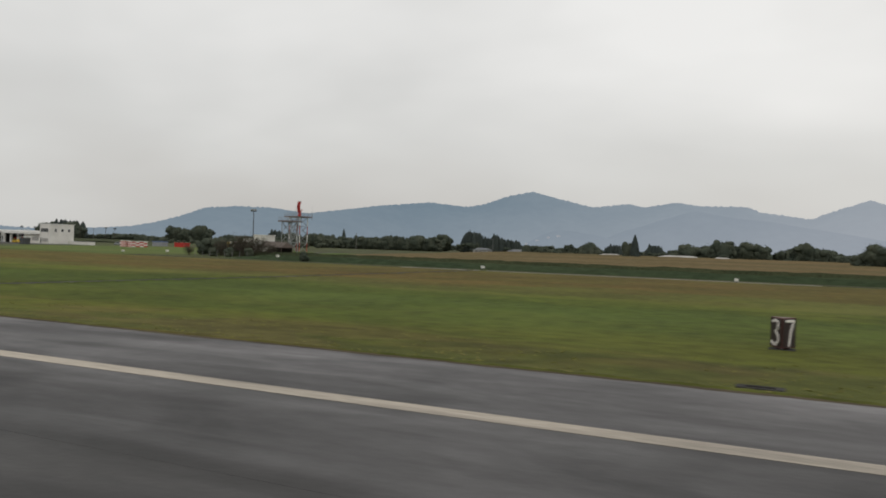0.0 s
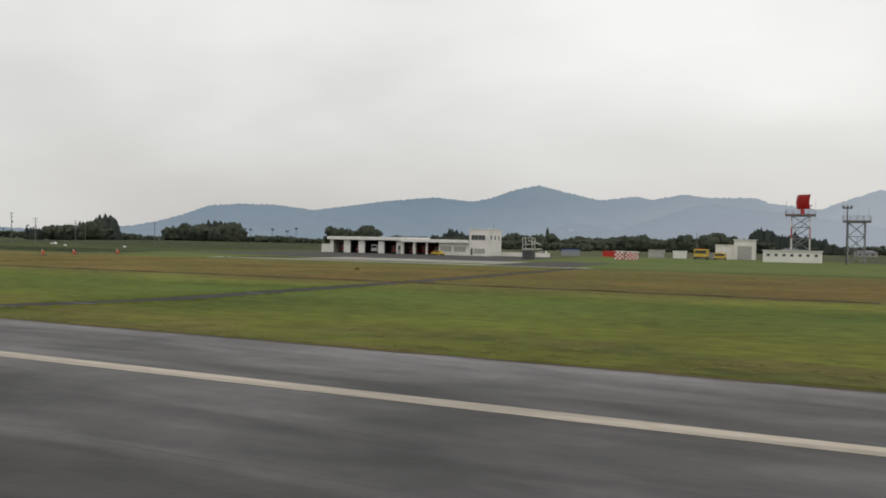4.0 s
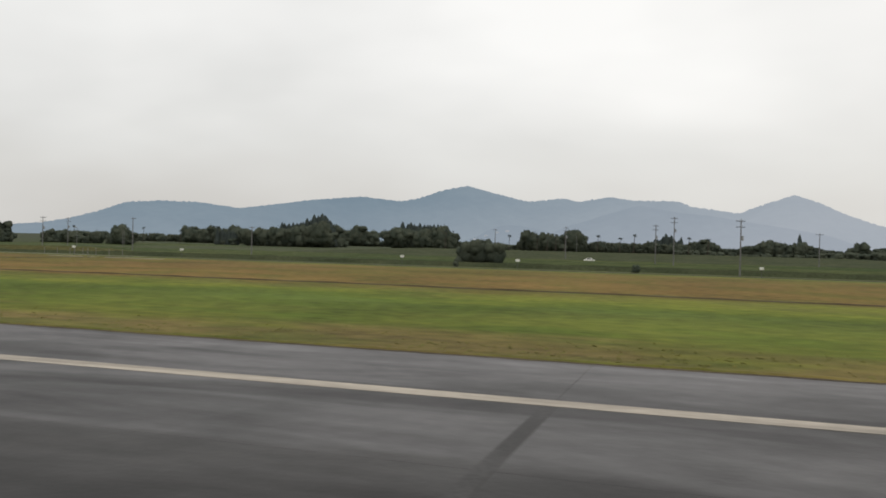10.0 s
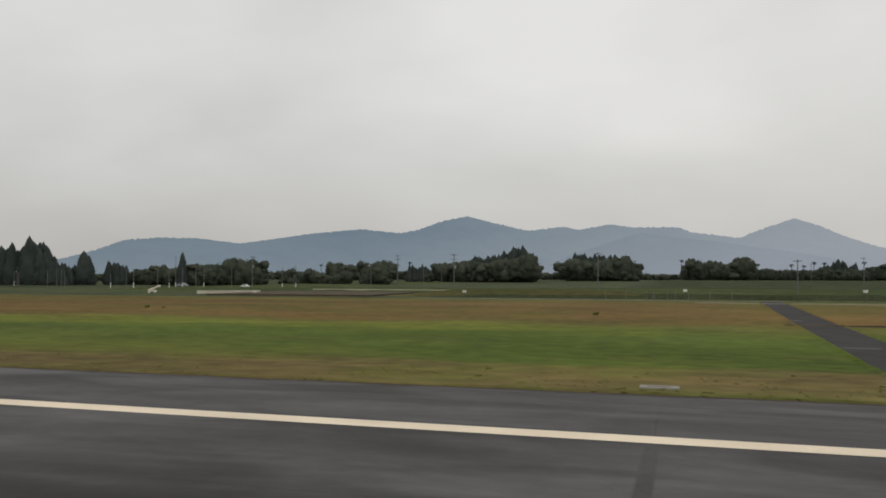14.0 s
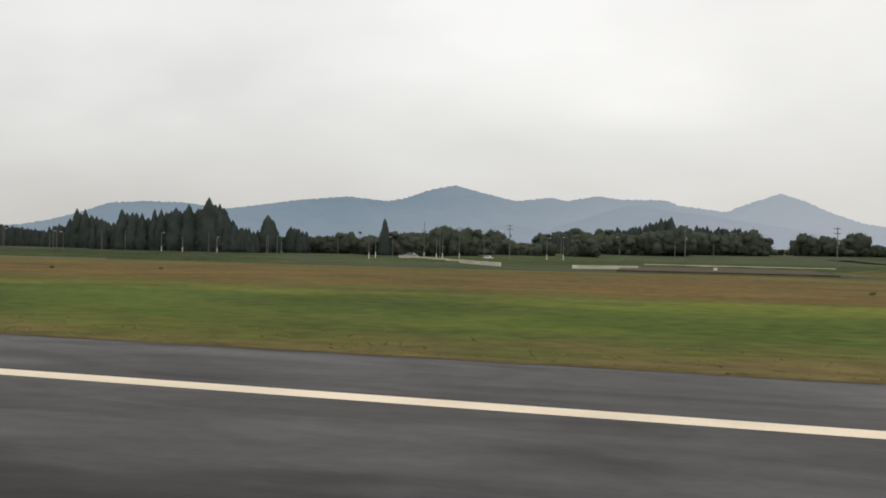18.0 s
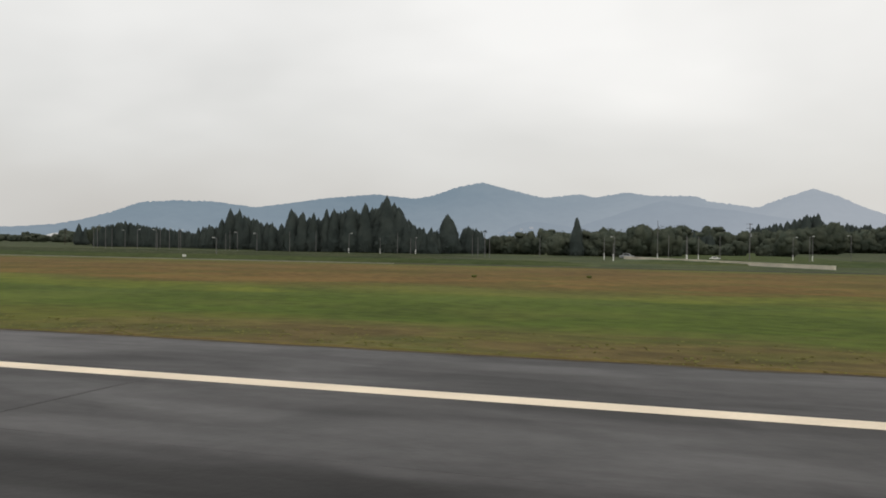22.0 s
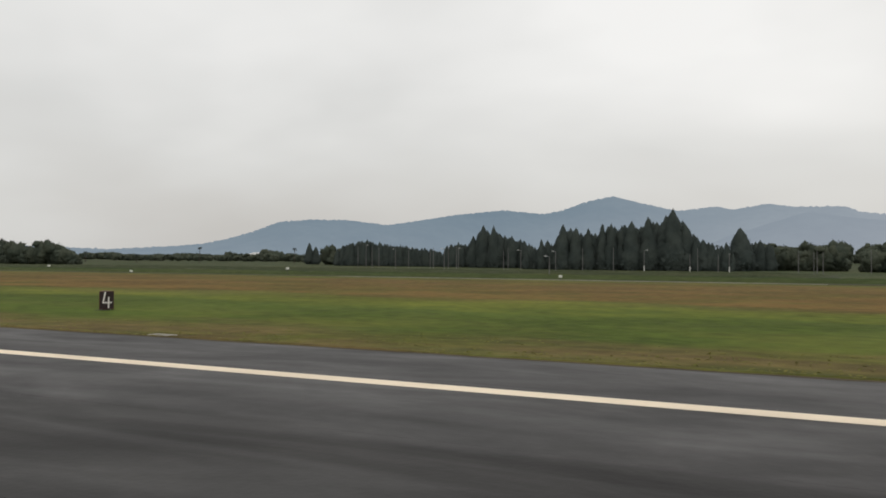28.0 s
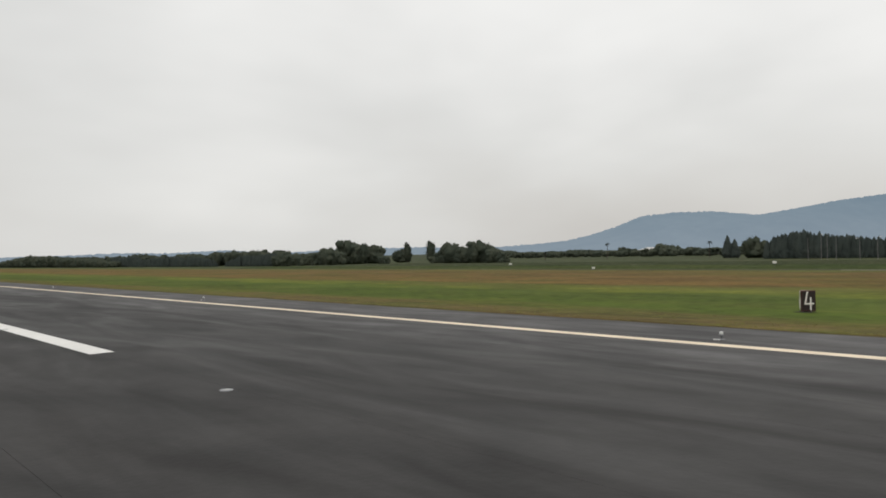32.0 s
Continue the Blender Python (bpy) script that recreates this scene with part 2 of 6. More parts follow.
def pavement(name, edge, edge2, lane, lane2, blotch, rough=0.62, margin_gain=1.0):
    """Runway asphalt: a darker lane of rubber and oil along the middle that frays out into the paler edges, with drawn-out stains."""
    m = bpy.data.materials.new(name)
    m.use_nodes = True
    nd, ln = m.node_tree.nodes, m.node_tree.links
    b = nd["Principled BSDF"]
    b.inputs["Specular IOR Level"].default_value = 0.25
    geo, sep = nd.new("ShaderNodeNewGeometry"), nd.new("ShaderNodeSeparateXYZ")
    ln.new(geo.outputs["Position"], sep.inputs["Vector"])

    def nz(sx, sy, detail=5.0, twist=0.0):
        mp, n = nd.new("ShaderNodeMapping"), nd.new("ShaderNodeTexNoise")
        mp.inputs["Scale"].default_value = (sx, sy, 1)
        ln.new(geo.outputs["Position"], mp.inputs["Vector"])
        n.inputs["Scale"].default_value, n.inputs["Detail"].default_value, n.inputs["Distortion"].default_value = 1.0, detail, twist
        ln.new(mp.outputs["Vector"], n.inputs["Vector"])
        return n.outputs["Fac"]

    def span(src, a, z, lo, hi, smooth=False):
        r = nd.new("ShaderNodeMapRange")
        if smooth:
            r.interpolation_type = "SMOOTHSTEP"
        r.inputs["From Min"].default_value, r.inputs["From Max"].default_value = a, z
        r.inputs["To Min"].default_value, r.inputs["To Max"].default_value = lo, hi
        ln.new(src, r.inputs["Value"])
        return r.outputs["Result"]

    def calc(op, p, q):
        n = nd.new("ShaderNodeMath")
        n.operation = op
        for k, v in enumerate((p, q)):
            if isinstance(v, float):
                n.inputs[k].default_value = v
            else:
                ln.new(v, n.inputs[k])
        return n.outputs[0]

    def blend(f, p, q):
        n = nd.new("ShaderNodeMix")
        n.data_type = "RGBA"
        ln.new(f, n.inputs["Factor"])
        for k, v in ((6, p), (7, q)):
            if isinstance(v, tuple):
                n.inputs[k].default_value = (*v, 1)
            else:
                ln.new(v, n.inputs[k])
        return n.outputs[2]

    off = calc("ABSOLUTE", calc("ADD", sep.outputs["Y"], 0.25), 0.0)
    frayed = calc("ADD", off, span(nz(0.11, 0.5, 6.0), 0.3, 0.7, -0.75, 0.75))
    side = span(frayed, 8.75, 9.65, 0.0, 1.0, True)
    streak = span(nz(0.11, 0.5, 7.0, 1.0), 0.34, 0.66, 0.0, 1.0)
    col = blend(side, blend(streak, lane, lane2), blend(streak, edge, edge2))
    tone = span(nz(0.24, 0.38, 8.0, 0.8), 0.34, 0.66, 1 - blotch, 1 + blotch)
    tone = calc("MULTIPLY", tone, span(nz(2.6, 3.2, 4.0), 0.3, 0.7, 0.88, 1.12))
    tone = calc("MULTIPLY", tone, span(nz(0.02, 1.7, 4.0), 0.56, 0.74, 1.0, 0.86))
    # colour scaled up towards the outer margin
    tone = calc("MULTIPLY", tone, span(frayed, 14.5, 19.2, 1.0, margin_gain, True))
    oi = nd.new("ShaderNodeObjectInfo")
    tone = calc("MULTIPLY", tone, span(oi.outputs["Random"], 0.0, 1.0, 0.96, 1.04))
    mul = nd.new("ShaderNodeMix")
    mul.data_type, mul.blend_type = "RGBA", "MULTIPLY"
    mul.inputs["Factor"].default_value = 1.0
    ln.new(col, mul.inputs[6])
    ln.new(tone, mul.inputs[7])
    ln.new(mul.outputs[2], b.inputs["Base Color"])
    ln.new(span(streak, 0.0, 1.0, rough - 0.07, rough + 0.08), b.inputs["Roughness"])
    bp = nd.new("ShaderNodeBump")
    bp.inputs["Strength"].default_value, bp.inputs["Distance"].default_value = 0.25, 0.02
    ln.new(nz(9.0, 9.0, 3.0), bp.inputs["Height"])
    ln.new(bp.outputs["Normal"], b.inputs["Normal"])
    return m


GREEN, LUSH, RUST = (0.120, 0.132, 0.020), (0.080, 0.114, 0.014), (0.194, 0.119, 0.036)
OLIVE, BRIGHT = (0.128, 0.106, 0.026), (0.162, 0.182, 0.026)
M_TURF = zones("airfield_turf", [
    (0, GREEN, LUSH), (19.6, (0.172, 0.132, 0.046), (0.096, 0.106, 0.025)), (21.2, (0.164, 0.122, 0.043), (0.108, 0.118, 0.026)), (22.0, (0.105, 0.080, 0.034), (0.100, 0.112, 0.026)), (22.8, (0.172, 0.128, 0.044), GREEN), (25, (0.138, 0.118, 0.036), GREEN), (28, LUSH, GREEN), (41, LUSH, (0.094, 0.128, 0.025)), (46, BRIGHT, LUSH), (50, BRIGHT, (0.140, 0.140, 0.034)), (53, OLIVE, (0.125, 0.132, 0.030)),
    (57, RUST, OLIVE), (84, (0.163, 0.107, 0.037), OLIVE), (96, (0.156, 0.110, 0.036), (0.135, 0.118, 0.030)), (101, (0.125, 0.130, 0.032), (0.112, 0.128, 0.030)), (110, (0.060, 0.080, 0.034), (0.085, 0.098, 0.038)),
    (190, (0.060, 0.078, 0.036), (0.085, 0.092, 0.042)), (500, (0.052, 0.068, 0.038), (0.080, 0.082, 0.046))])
M_OLD = pavement("worn_asphalt", (0.080, 0.077, 0.078), (0.048, 0.046, 0.047), (0.032, 0.0302, 0.0298), (0.020, 0.0186, 0.0182), 0.38, margin_gain=1.55)
M_NEW = pavement("new_asphalt", (0.066, 0.063, 0.063), (0.044, 0.042, 0.042), (0.033, 0.0312, 0.0304), (0.020, 0.0187, 0.0181), 0.34, 0.68, 1.12)
M_PATCH = shader("pale_asphalt", (0.145, 0.145, 0.146), 0.6, 0.35, 0.3, 20.0, 0.3, (0.068, 0.067, 0.068), (0.2, 2, 1), coord="Position")
M_APRON = shader("apron_asphalt", (0.050, 0.047, 0.046), 0.9, 0.35, 0.25, 12.0, 0.5, (0.036, 0.033, 0.032), coord="Position")
M_SERVICE = shader("service_road_asphalt", (0.034, 0.031, 0.030), 0.95, 0.4, 0.5, 8.0, 0.5, (0.019, 0.017, 0.0165), coord="Position")
M_JOINT = shader("joint_filler", (0.17, 0.165, 0.160), 0.8, 0.4, 1.1, 14.0, 0.2, (0.066, 0.064, 0.063), (1, 1, 1), coord="Position")
M_MIDJOINT = shader("worn_joint_filler", (0.095, 0.092, 0.091), 0.8, 0.4, 1.1, 14.0, 0.2, (0.050, 0.048, 0.048), (1, 1, 1), coord="Position")
M_DARKJOINT = shader("dark_joint_filler", (0.036, 0.0345, 0.034), 0.7, 0.4, 0.9, 14.0, 0.2, (0.050, 0.048, 0.048), coord="Position")
M_LINEOLD = shader("weathered_line_paint", (0.44, 0.39, 0.32), 0.75, 0.3, 0.6, 9.0, 0.1, (0.27, 0.24, 0.20), (0.25, 2.5, 1), coord="Position")
M_LINENEW = shader("fresh_line_paint", (0.86, 0.735, 0.56), 0.7, 0.08, 0.5, 12.0, 0.1, (0.74, 0.63, 0.48), coord="Position")
M_CONCRETE = shader("pale_concrete", (0.70, 0.64, 0.52), 0.85, 0.25, 0.3, 6.0, 0.3, (0.56, 0.51, 0.42), coord="Position")
M_SOIL_SHADE = shader("soil_and_edge_shade", (0.048, 0.034, 0.019), 0.95, 0.35, 0.4, 6.0, 0.6, (0.075, 0.056, 0.028), coord="Position")
M_CROP = shader("field_crop", (0.050, 0.070, 0.029), 0.9, 0.35, 0.08, 2.2, 0.4, (0.076, 0.090, 0.036), (0.3, 1, 1), spec=0.1, coord="Position")
M_TALLCROP = shader("tall_crop", (0.044, 0.054, 0.028), 0.9, 0.4, 0.1, 2.5, 0.4, (0.062, 0.070, 0.036), spec=0.1, coord="Position")
M_RANK = shader("rank_grass", (0.098, 0.100, 0.042), 0.9, 0.3, 0.15, 2.2, 0.4, (0.125, 0.112, 0.050), (0.3, 1, 1), spec=0.1, coord="Position")
M_RIPE = shader("ripe_field", (0.155, 0.115, 0.060), 0.95, 0.2, 0.06, 2.0, 0.3, (0.120, 0.098, 0.050), (0.3, 1, 1), spec=0.1, coord="Position")
M_CONIFER = shader("conifer_needles", (0.046, 0.057, 0.053), 0.95, 0.12, 0.35, 2.6, second=(0.057, 0.068, 0.061), spec=0.03, rand=0.08, coord="Position")
M_LEAF = shader("broad_leaves", (0.057, 0.069, 0.053), 0.95, 0.15, 0.3, 2.2, second=(0.077, 0.086, 0.062), spec=0.03, rand=0.12, coord="Position")
M_SCRUB = shader("dry_scrub", (0.046, 0.050, 0.034), 0.95, 0.4, 4.0, 14.0, second=(0.085, 0.076, 0.054), spec=0.1, rand=0.3)
M_TUSSOCK = shader("grass_tussock", (0.080, 0.098, 0.026), 0.9, 0.3, 3.0, 14.0, second=(0.125, 0.135, 0.036), spec=0.1)
M_TUFT = shader("margin_grass", (0.170, 0.156, 0.046), 0.95, 0.2, 0.5, 6.0, second=(0.130, 0.132, 0.032), spec=0.1, coord="Position")
M_LAWN = shader("mown_lawn", (0.080, 0.118, 0.027), 0.95, 0.3, 0.06, 1.2, 0.3, (0.110, 0.130, 0.034), spec=0.1, coord="Position")
M_GREENCROP = shader("leafy_crop", (0.044, 0.064, 0.035), 0.9, 0.35, 0.12, 2.2, 0.4, (0.064, 0.084, 0.045), (0.3, 1, 1), spec=0.1, coord="Position")
M_HARDSTAND = shader("weathered_hardstand", (0.30, 0.285, 0.25), 0.85, 0.25, 0.2, 6.0, 0.2, (0.22, 0.21, 0.185), coord="Position")
M_BARK = shader("bark", (0.075, 0.06, 0.048), 0.9, 0.4, 2.0, 14.0, 0.5, stretch=(1, 1, 0.3))
M_SIGNFACE = shader("sign_black", (0.030, 0.018, 0.018), 0.45, 0.2)
M_SIGNRIM = shader("sign_brown_rim", (0.095, 0.032, 0.028), 0.5, 0.2)
M_DIGIT = shader("sign_white_digit", (0.84, 0.80, 0.76), 0.5, 0.06)
M_LAMPHEAD = shader("lamp_glass_white", (0.62, 0.62, 0.60), 0.25, 0.1, spec=0.5)
M_METAL = shader("galvanised_steel", (0.32, 0.33, 0.34), 0.5, 0.2, metal=0.6)
M_DARKMETAL = shader("dark_steel", (0.09, 0.095, 0.10), 0.5, 0.25, metal=0.4)
M_POLE = shader("concrete_pole", (0.17, 0.165, 0.16), 0.85, 0.2, 2.0, 18.0, 0.2)
M_WHITE = shader("white_paint", (0.78, 0.77, 0.74), 0.6, 0.07, 0.6, 5.0)
M_WALL = shader("white_rendered_wall", (0.76, 0.74, 0.70), 0.8, 0.08, 0.4, 6.0, 0.1, (0.68, 0.66, 0.62), coord="Position")
M_ROOF = shader("flat_roof", (0.62, 0.61, 0.59), 0.8, 0.15, 0.5, 5.0)
M_DARK = shader("bay_interior", (0.045, 0.04, 0.038), 0.9, 0.3)
M_GLASS = shader("window_glass", (0.06, 0.065, 0.07), 0.12, 0.1, spec=0.6)
M_SHUTTER = shader("grey_shutter", (0.40, 0.39, 0.37), 0.6, 0.15, 2.0, 8.0)
M_RED = shader("red_paint", (0.50, 0.035, 0.028), 0.4, 0.15)
M_TRUCKRED = shader("fire_engine_red", (0.34, 0.018, 0.016), 0.35, 0.15)
M_ORANGE = shader("orange_paint", (0.50, 0.075, 0.028), 0.5, 0.12)
M_DECK = shader("rusty_grey_deck", (0.20, 0.15, 0.14), 0.7, 0.3, 1.0, 6.0, second=(0.13, 0.12, 0.12))
M_ORANGERED = shader("faded_red_paint", (0.42, 0.085, 0.055), 0.55, 0.2)
M_YELLOW = shader("yellow_paint", (0.62, 0.42, 0.04), 0.45, 0.15)
M_BLUE = shader("blue_sheet", (0.05, 0.14, 0.45), 0.5, 0.15)
M_GREY = shader("grey_paint", (0.30, 0.31, 0.32), 0.5, 0.15)
M_TYRE = shader("tyre_rubber", (0.018, 0.018, 0.018), 0.8, 0.2)
M_SHEDROOF = shader("brown_sheet_roof", (0.125, 0.100, 0.085), 0.8, 0.3, 0.8, 6.0, second=(0.085, 0.070, 0.060))
M_HOUSEROOF = shader("grey_roof_tiles", (0.16, 0.17, 0.18), 0.7, 0.3)
# haze is painted into these three as an emissive veil
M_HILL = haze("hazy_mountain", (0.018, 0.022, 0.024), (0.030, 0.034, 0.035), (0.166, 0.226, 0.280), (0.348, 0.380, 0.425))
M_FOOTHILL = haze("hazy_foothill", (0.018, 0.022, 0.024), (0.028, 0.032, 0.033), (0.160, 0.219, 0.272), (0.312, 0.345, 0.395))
M_TOWN = haze("hazy_far_roofs", (0.16, 0.16, 0.16), (0.2, 0.2, 0.2), (0.22, 0.24, 0.27), (0.30, 0.31, 0.33))

# ---- builders ----


def box(bm, x0, x1, y0, y1, z0, z1, bevel=0.0):
    r = bmesh.ops.create_cube(bm, size=1)
    for v in r["verts"]:
        v.co = ((x0 + x1) / 2 + v.co.x * (x1 - x0), (y0 + y1) / 2 + v.co.y * (y1 - y0), (z0 + z1) / 2 + v.co.z * (z1 - z0))
    if bevel:
        bmesh.ops.bevel(bm, geom=list({e for v in r["verts"] for e in v.link_edges}), offset=bevel, segments=1, affect="EDGES")
    return r["verts"]


def rod(bm, a, b, r0, r1=None, sides=8):
    """A tapered rod from a to b."""
    a, b = Vector(a), Vector(b)
    m = Matrix.Translation((a + b) / 2) @ (b - a).to_track_quat("Z", "Y").to_matrix().to_4x4()
    bmesh.ops.create_cone(bm, cap_ends=True, segments=sides, radius1=r0, radius2=r0 if r1 is None else r1, depth=(b - a).length, matrix=m)


def part(name, bm, material, parent=None, label=""):
    me = bpy.data.meshes.new(name)
    bm.to_mesh(me)
    bm.free()
    me.materials.append(material)
    ob = new(name, me)
    if parent:
        ob.parent = parent
    if label:
        ob["label"] = label
    return ob


def boxpart(name, material, parent, *size, bevel=0.0, label=""):
    bm = bmesh.new()
    box(bm, *size, bevel=bevel)
    return part(name, bm, material, parent, label)


def rodpart(name, material, parent, a, b, r0, r1=None, sides=8, label=""):
    bm = bmesh.new()
    rod(bm, a, b, r0, r1, sides)
    return part(name, bm, material, parent, label)


def sheet(name, verts, faces, material, parent=None, smooth=False):
    me = bpy.data.meshes.new(name)
    me.from_pydata([tuple(v) for v in verts], [], [tuple(f) for f in faces])
    me.materials.append(material)
    if smooth:
        me.polygons.foreach_set("use_smooth", [True] * len(me.polygons))
    ob = new(name, me)
    if parent:
        ob.parent = parent
    return ob


def thing(name, label, category, group="", at=(0, 0, 0), turn=0.0):
    ob = tagged(new(name), label, category, group)
    ob.matrix_basis = pose(*at, 0, 0, turn)
    ob.empty_display_size = 0.3
    return ob


def level(y):
    """The ground's height: a crowned runway, a falling strip, then level land."""
    y = abs(y)
    return float(np.interp(y, (0, 19.6, 31, 60, 100, 200, 5000), (0, -0.36, -0.72, -0.88, -0.93, -1.0, -1.0)))


# ---- ground ----
gy = [-4850, -2500, -1000, -400, -150, -60, -31, -19.6, 0, 19.6, 22, 25, 28, 31, 36, 45, 60, 80, 100, 130, 200, 400, 900, 2000, 3400, 4870]
gx = [-4850, -3000, -1800, -1200] + list(range(-900, 500, 50)) + [700, 1200, 2200, 3400, 4850]
gv = [(x, y, level(y) - (0.06 if abs(y) < 19.5 else 0.0)) for y in gy for x in gx]
gf = [(j * len(gx) + i, j * len(gx) + i + 1, (j + 1) * len(gx) + i + 1, (j + 1) * len(gx) + i) for j in range(len(gy) - 1) for i in range(len(gx) - 1)]
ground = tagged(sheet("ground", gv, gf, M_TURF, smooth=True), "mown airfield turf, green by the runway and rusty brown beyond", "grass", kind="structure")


def strip(name, x0, x1, y0, y1, lift, thick, material, parent=None, step=1000.0):
    """A slab that follows the ground's fall across the runway."""
    ys = sorted({y0, y1} | {y for y in (-19.6, 0.0, 19.6, 31.0, 60.0, 100.0, 200.0) if y0 < y < y1})
    vs, fs = [], []
    for y in ys:
        for x in (x0, x1):
            vs += [(x, y, level(y) + lift), (x, y, level(y) + lift - thick)]
    n = len(ys)
    for i in range(n - 1):
        a, b = 4 * i, 4 * i + 4
        fs += [(a, a + 2, b + 2, b), (a + 1, b + 1, b + 3, a + 3), (a, b, b + 1, a + 1), (a + 2, a + 3, b + 3, b + 2)]
    fs += [(0, 1, 3, 2), (4 * n - 4, 4 * n - 2, 4 * n - 1, 4 * n - 3)]
    return sheet(name, vs, fs, material, parent)


# runway of asphalt panels, with open joints between them
runway = tagged(new("runway"), "grey grooved asphalt runway with weathered lanes", "runway", kind="structure")
CUTS = (640, 560, 480, 420, 350, 290, 232, 171, 109, 62, 13.1, -16.0, -75.0, -134.5, -203.5, -212.0, -226.7, -309.0, -344.0, -370.4, -430, -500, -580, -680, -800, -1000, -1300)
LANES = (-19.55, -14.3, -9.5, -4.8, -0.3, 4.4, 9.0, 14.15, 19.55)
for a, b in zip(CUTS, CUTS[1:]):
    for lo, hi in zip(LANES, LANES[1:]):
        mat_ = M_OLD if a > -211 else M_NEW
        strip("asphalt_panel", b + 0.004, a - 0.004, lo + 0.003, hi - 0.003, 0.0, 0.05, mat_, runway)
for x, light in ((13.1, 1), (-16.0, 1), (109, 1), (62, 1), (-75, 0), (-84.6, 0), (-107.9, 3), (-189.3, 3), (-134.5, 0), (-226.7, 0), (-309, 2), (-344, 4), (-370.4, 2), (171, 0), (232, 1)):
    wob = random.Random(int(x * 10))
    for lo, hi in ((-13, -0.4), (-0.2, 8.9 if light == 3 else 13.3)):
        w = wob.uniform(0.08, 0.14) * (0.95, 1.0, 1.0, 1.0, 0.4)[light]
        strip("joint_seal", x - w, x + w, lo, hi, 0.004, 0.004, (M_DARKJOINT, M_JOINT, M_MIDJOINT, M_DARKJOINT, M_DARKJOINT)[light], runway)
strip("pale_patch", -369.8, -363.0, 16.4, 19.2, 0.004, 0.004, M_PATCH, runway)
# edge line: weathered, then freshly painted
edge_line = tagged(new("edge_line"), "cream white painted runway edge line, partly worn", "road marking", kind="structure")
for y in (13.68, -14.28):
    for a, b in zip((640, 420, 232, 110, 13.1, -75, -134.5, -211), (420, 232, 110, 13.1, -75, -134.5, -211, -211.02)):
        if a - b > 1:
            strip("old_line", b, a, y - 0.29, y + 0.29, 0.007, 0.003, M_LINEOLD, edge_line)
    for a, b in zip((-211, -309, -430, -680), (-309, -430, -680, -1300)):
        strip("fresh_line", b, a, y - 0.31, y + 0.31, 0.008, 0.003, M_LINENEW, edge_line)
centre_line = tagged(new("centre_line"), "broad white dashes along the runway centreline", "road marking", kind="structure")
for k in range(-16, 20):
    strip("dash", -434.0 + 50 * k, -413.9 + 50 * k, -0.62, 0.05, 0.008, 0.003, M_WHITE if k < 5 else M_LINEOLD, centre_line)

# service roads that leave the runway, flared where they join it
for x, w, y1, skew in ((161.2, 0.95, 104.0, 1.0), (27.5, 1.15, 108.0, 1.2), (-30.2, 1.1, 112.0, 1.6), (-219.2, 1.35, 104.0, 3.0)):
    rd = random.Random(int(x))
    vs, fs, n = [], [], 140
    for i in range(n + 1):
        y = 19.2 + (y1 - 19.2) * (i / n) ** 1.5
        flare = 0.75 * max(0.0, 1 - (y - 19.2) / 3.0) ** 2
        xc = x + skew * (y - 19.2) / (y1 - 19.2)
        l, r = xc - w - flare + rd.uniform(-0.14, 0.10), xc + w + flare + rd.uniform(-0.10, 0.14)
        z = level(y) + 0.012
        vs += [(l, y, z - 0.05), (l + 0.04, y, z), (r - 0.04, y, z), (r, y, z - 0.05)]
    for i in range(n):
        a, b = 4 * i, 4 * i + 4
        fs += [(a + k, a + k + 1, b + k + 1, b + k) for k in range(3)]
    service = tagged(sheet("service_road", vs, fs, M_SERVICE), "narrow dark asphalt service road crossing the turf", "road", kind="structure")
    if x == 27.5:
        strip("junction_apron", x - w - 0.5, x + w + 0.5, 19.56, 21.1, 0.014, 0.03, M_OLD, service)
    for y in (22.6, 26.4, 38.0, 61.0):
        strip("worn_band", x - w * 0.92 + 0.02 * y, x + w * 0.8, y, y + 0.02 * y, 0.017, 0.01, M_DARKJOINT, service)
    for side in (-1, 1):
        vs, fs, n = [], [], 320
        for i in range(n + 1):
            y = 21.5 + (y1 - 21.5) * i / n
            c, z = x + skew * (y - 19.2) / (y1 - 19.2) + side * (w + 0.08), level(y)
            vs += [(c - 0.22, y, z + 0.004), (c + rd.uniform(-0.08, 0.08), y, z + rd.uniform(0.03, 0.09)), (c + 0.22, y, z + 0.004)]
        for i in range(n):
            fs += [(3 * i + k, 3 * i + k + 1, 3 * i + k + 4, 3 * i + k + 3) for k in range(2)]
        tagged(sheet("verge", vs, fs, M_TURF), "ragged rank grass verge beside the service road", "grass", kind="stuff")
tagged(strip("perimeter_road", -640, -60, 104.2, 106.2, 0.02, 0.05, M_SERVICE), "narrow asphalt perimeter road along the fields", "road", kind="structure")
tagged(strip("perimeter_road", 95, 500, 104.2, 106.2, 0.02, 0.05, M_SERVICE), "narrow asphalt perimeter road along the fields", "road", kind="structure")
for x0, x1, y0, y1 in ((-262, -214, 104.4, 105.2), (-225, -205, 96.5, 97.3), (150, 205, 103.2, 103.9), (-440, -372, 103.8, 104.5)):
    tagged(strip("concrete_gutter", x0, x1, y0, y1, 0.03, 0.06, M_HARDSTAND), "pale concrete gutter at the edge of the turf", "gutter", kind="structure")
tagged(strip("apron", -58, 8, 128, 168, 0.03, 0.06, M_APRON), "dark asphalt forecourt of the fire station", "apron", kind="structure")
tagged(strip("apron", 14.5, 26, 106, 136, 0.03, 0.06, M_APRON), "dark asphalt hardstand beside the turf", "apron", kind="structure")
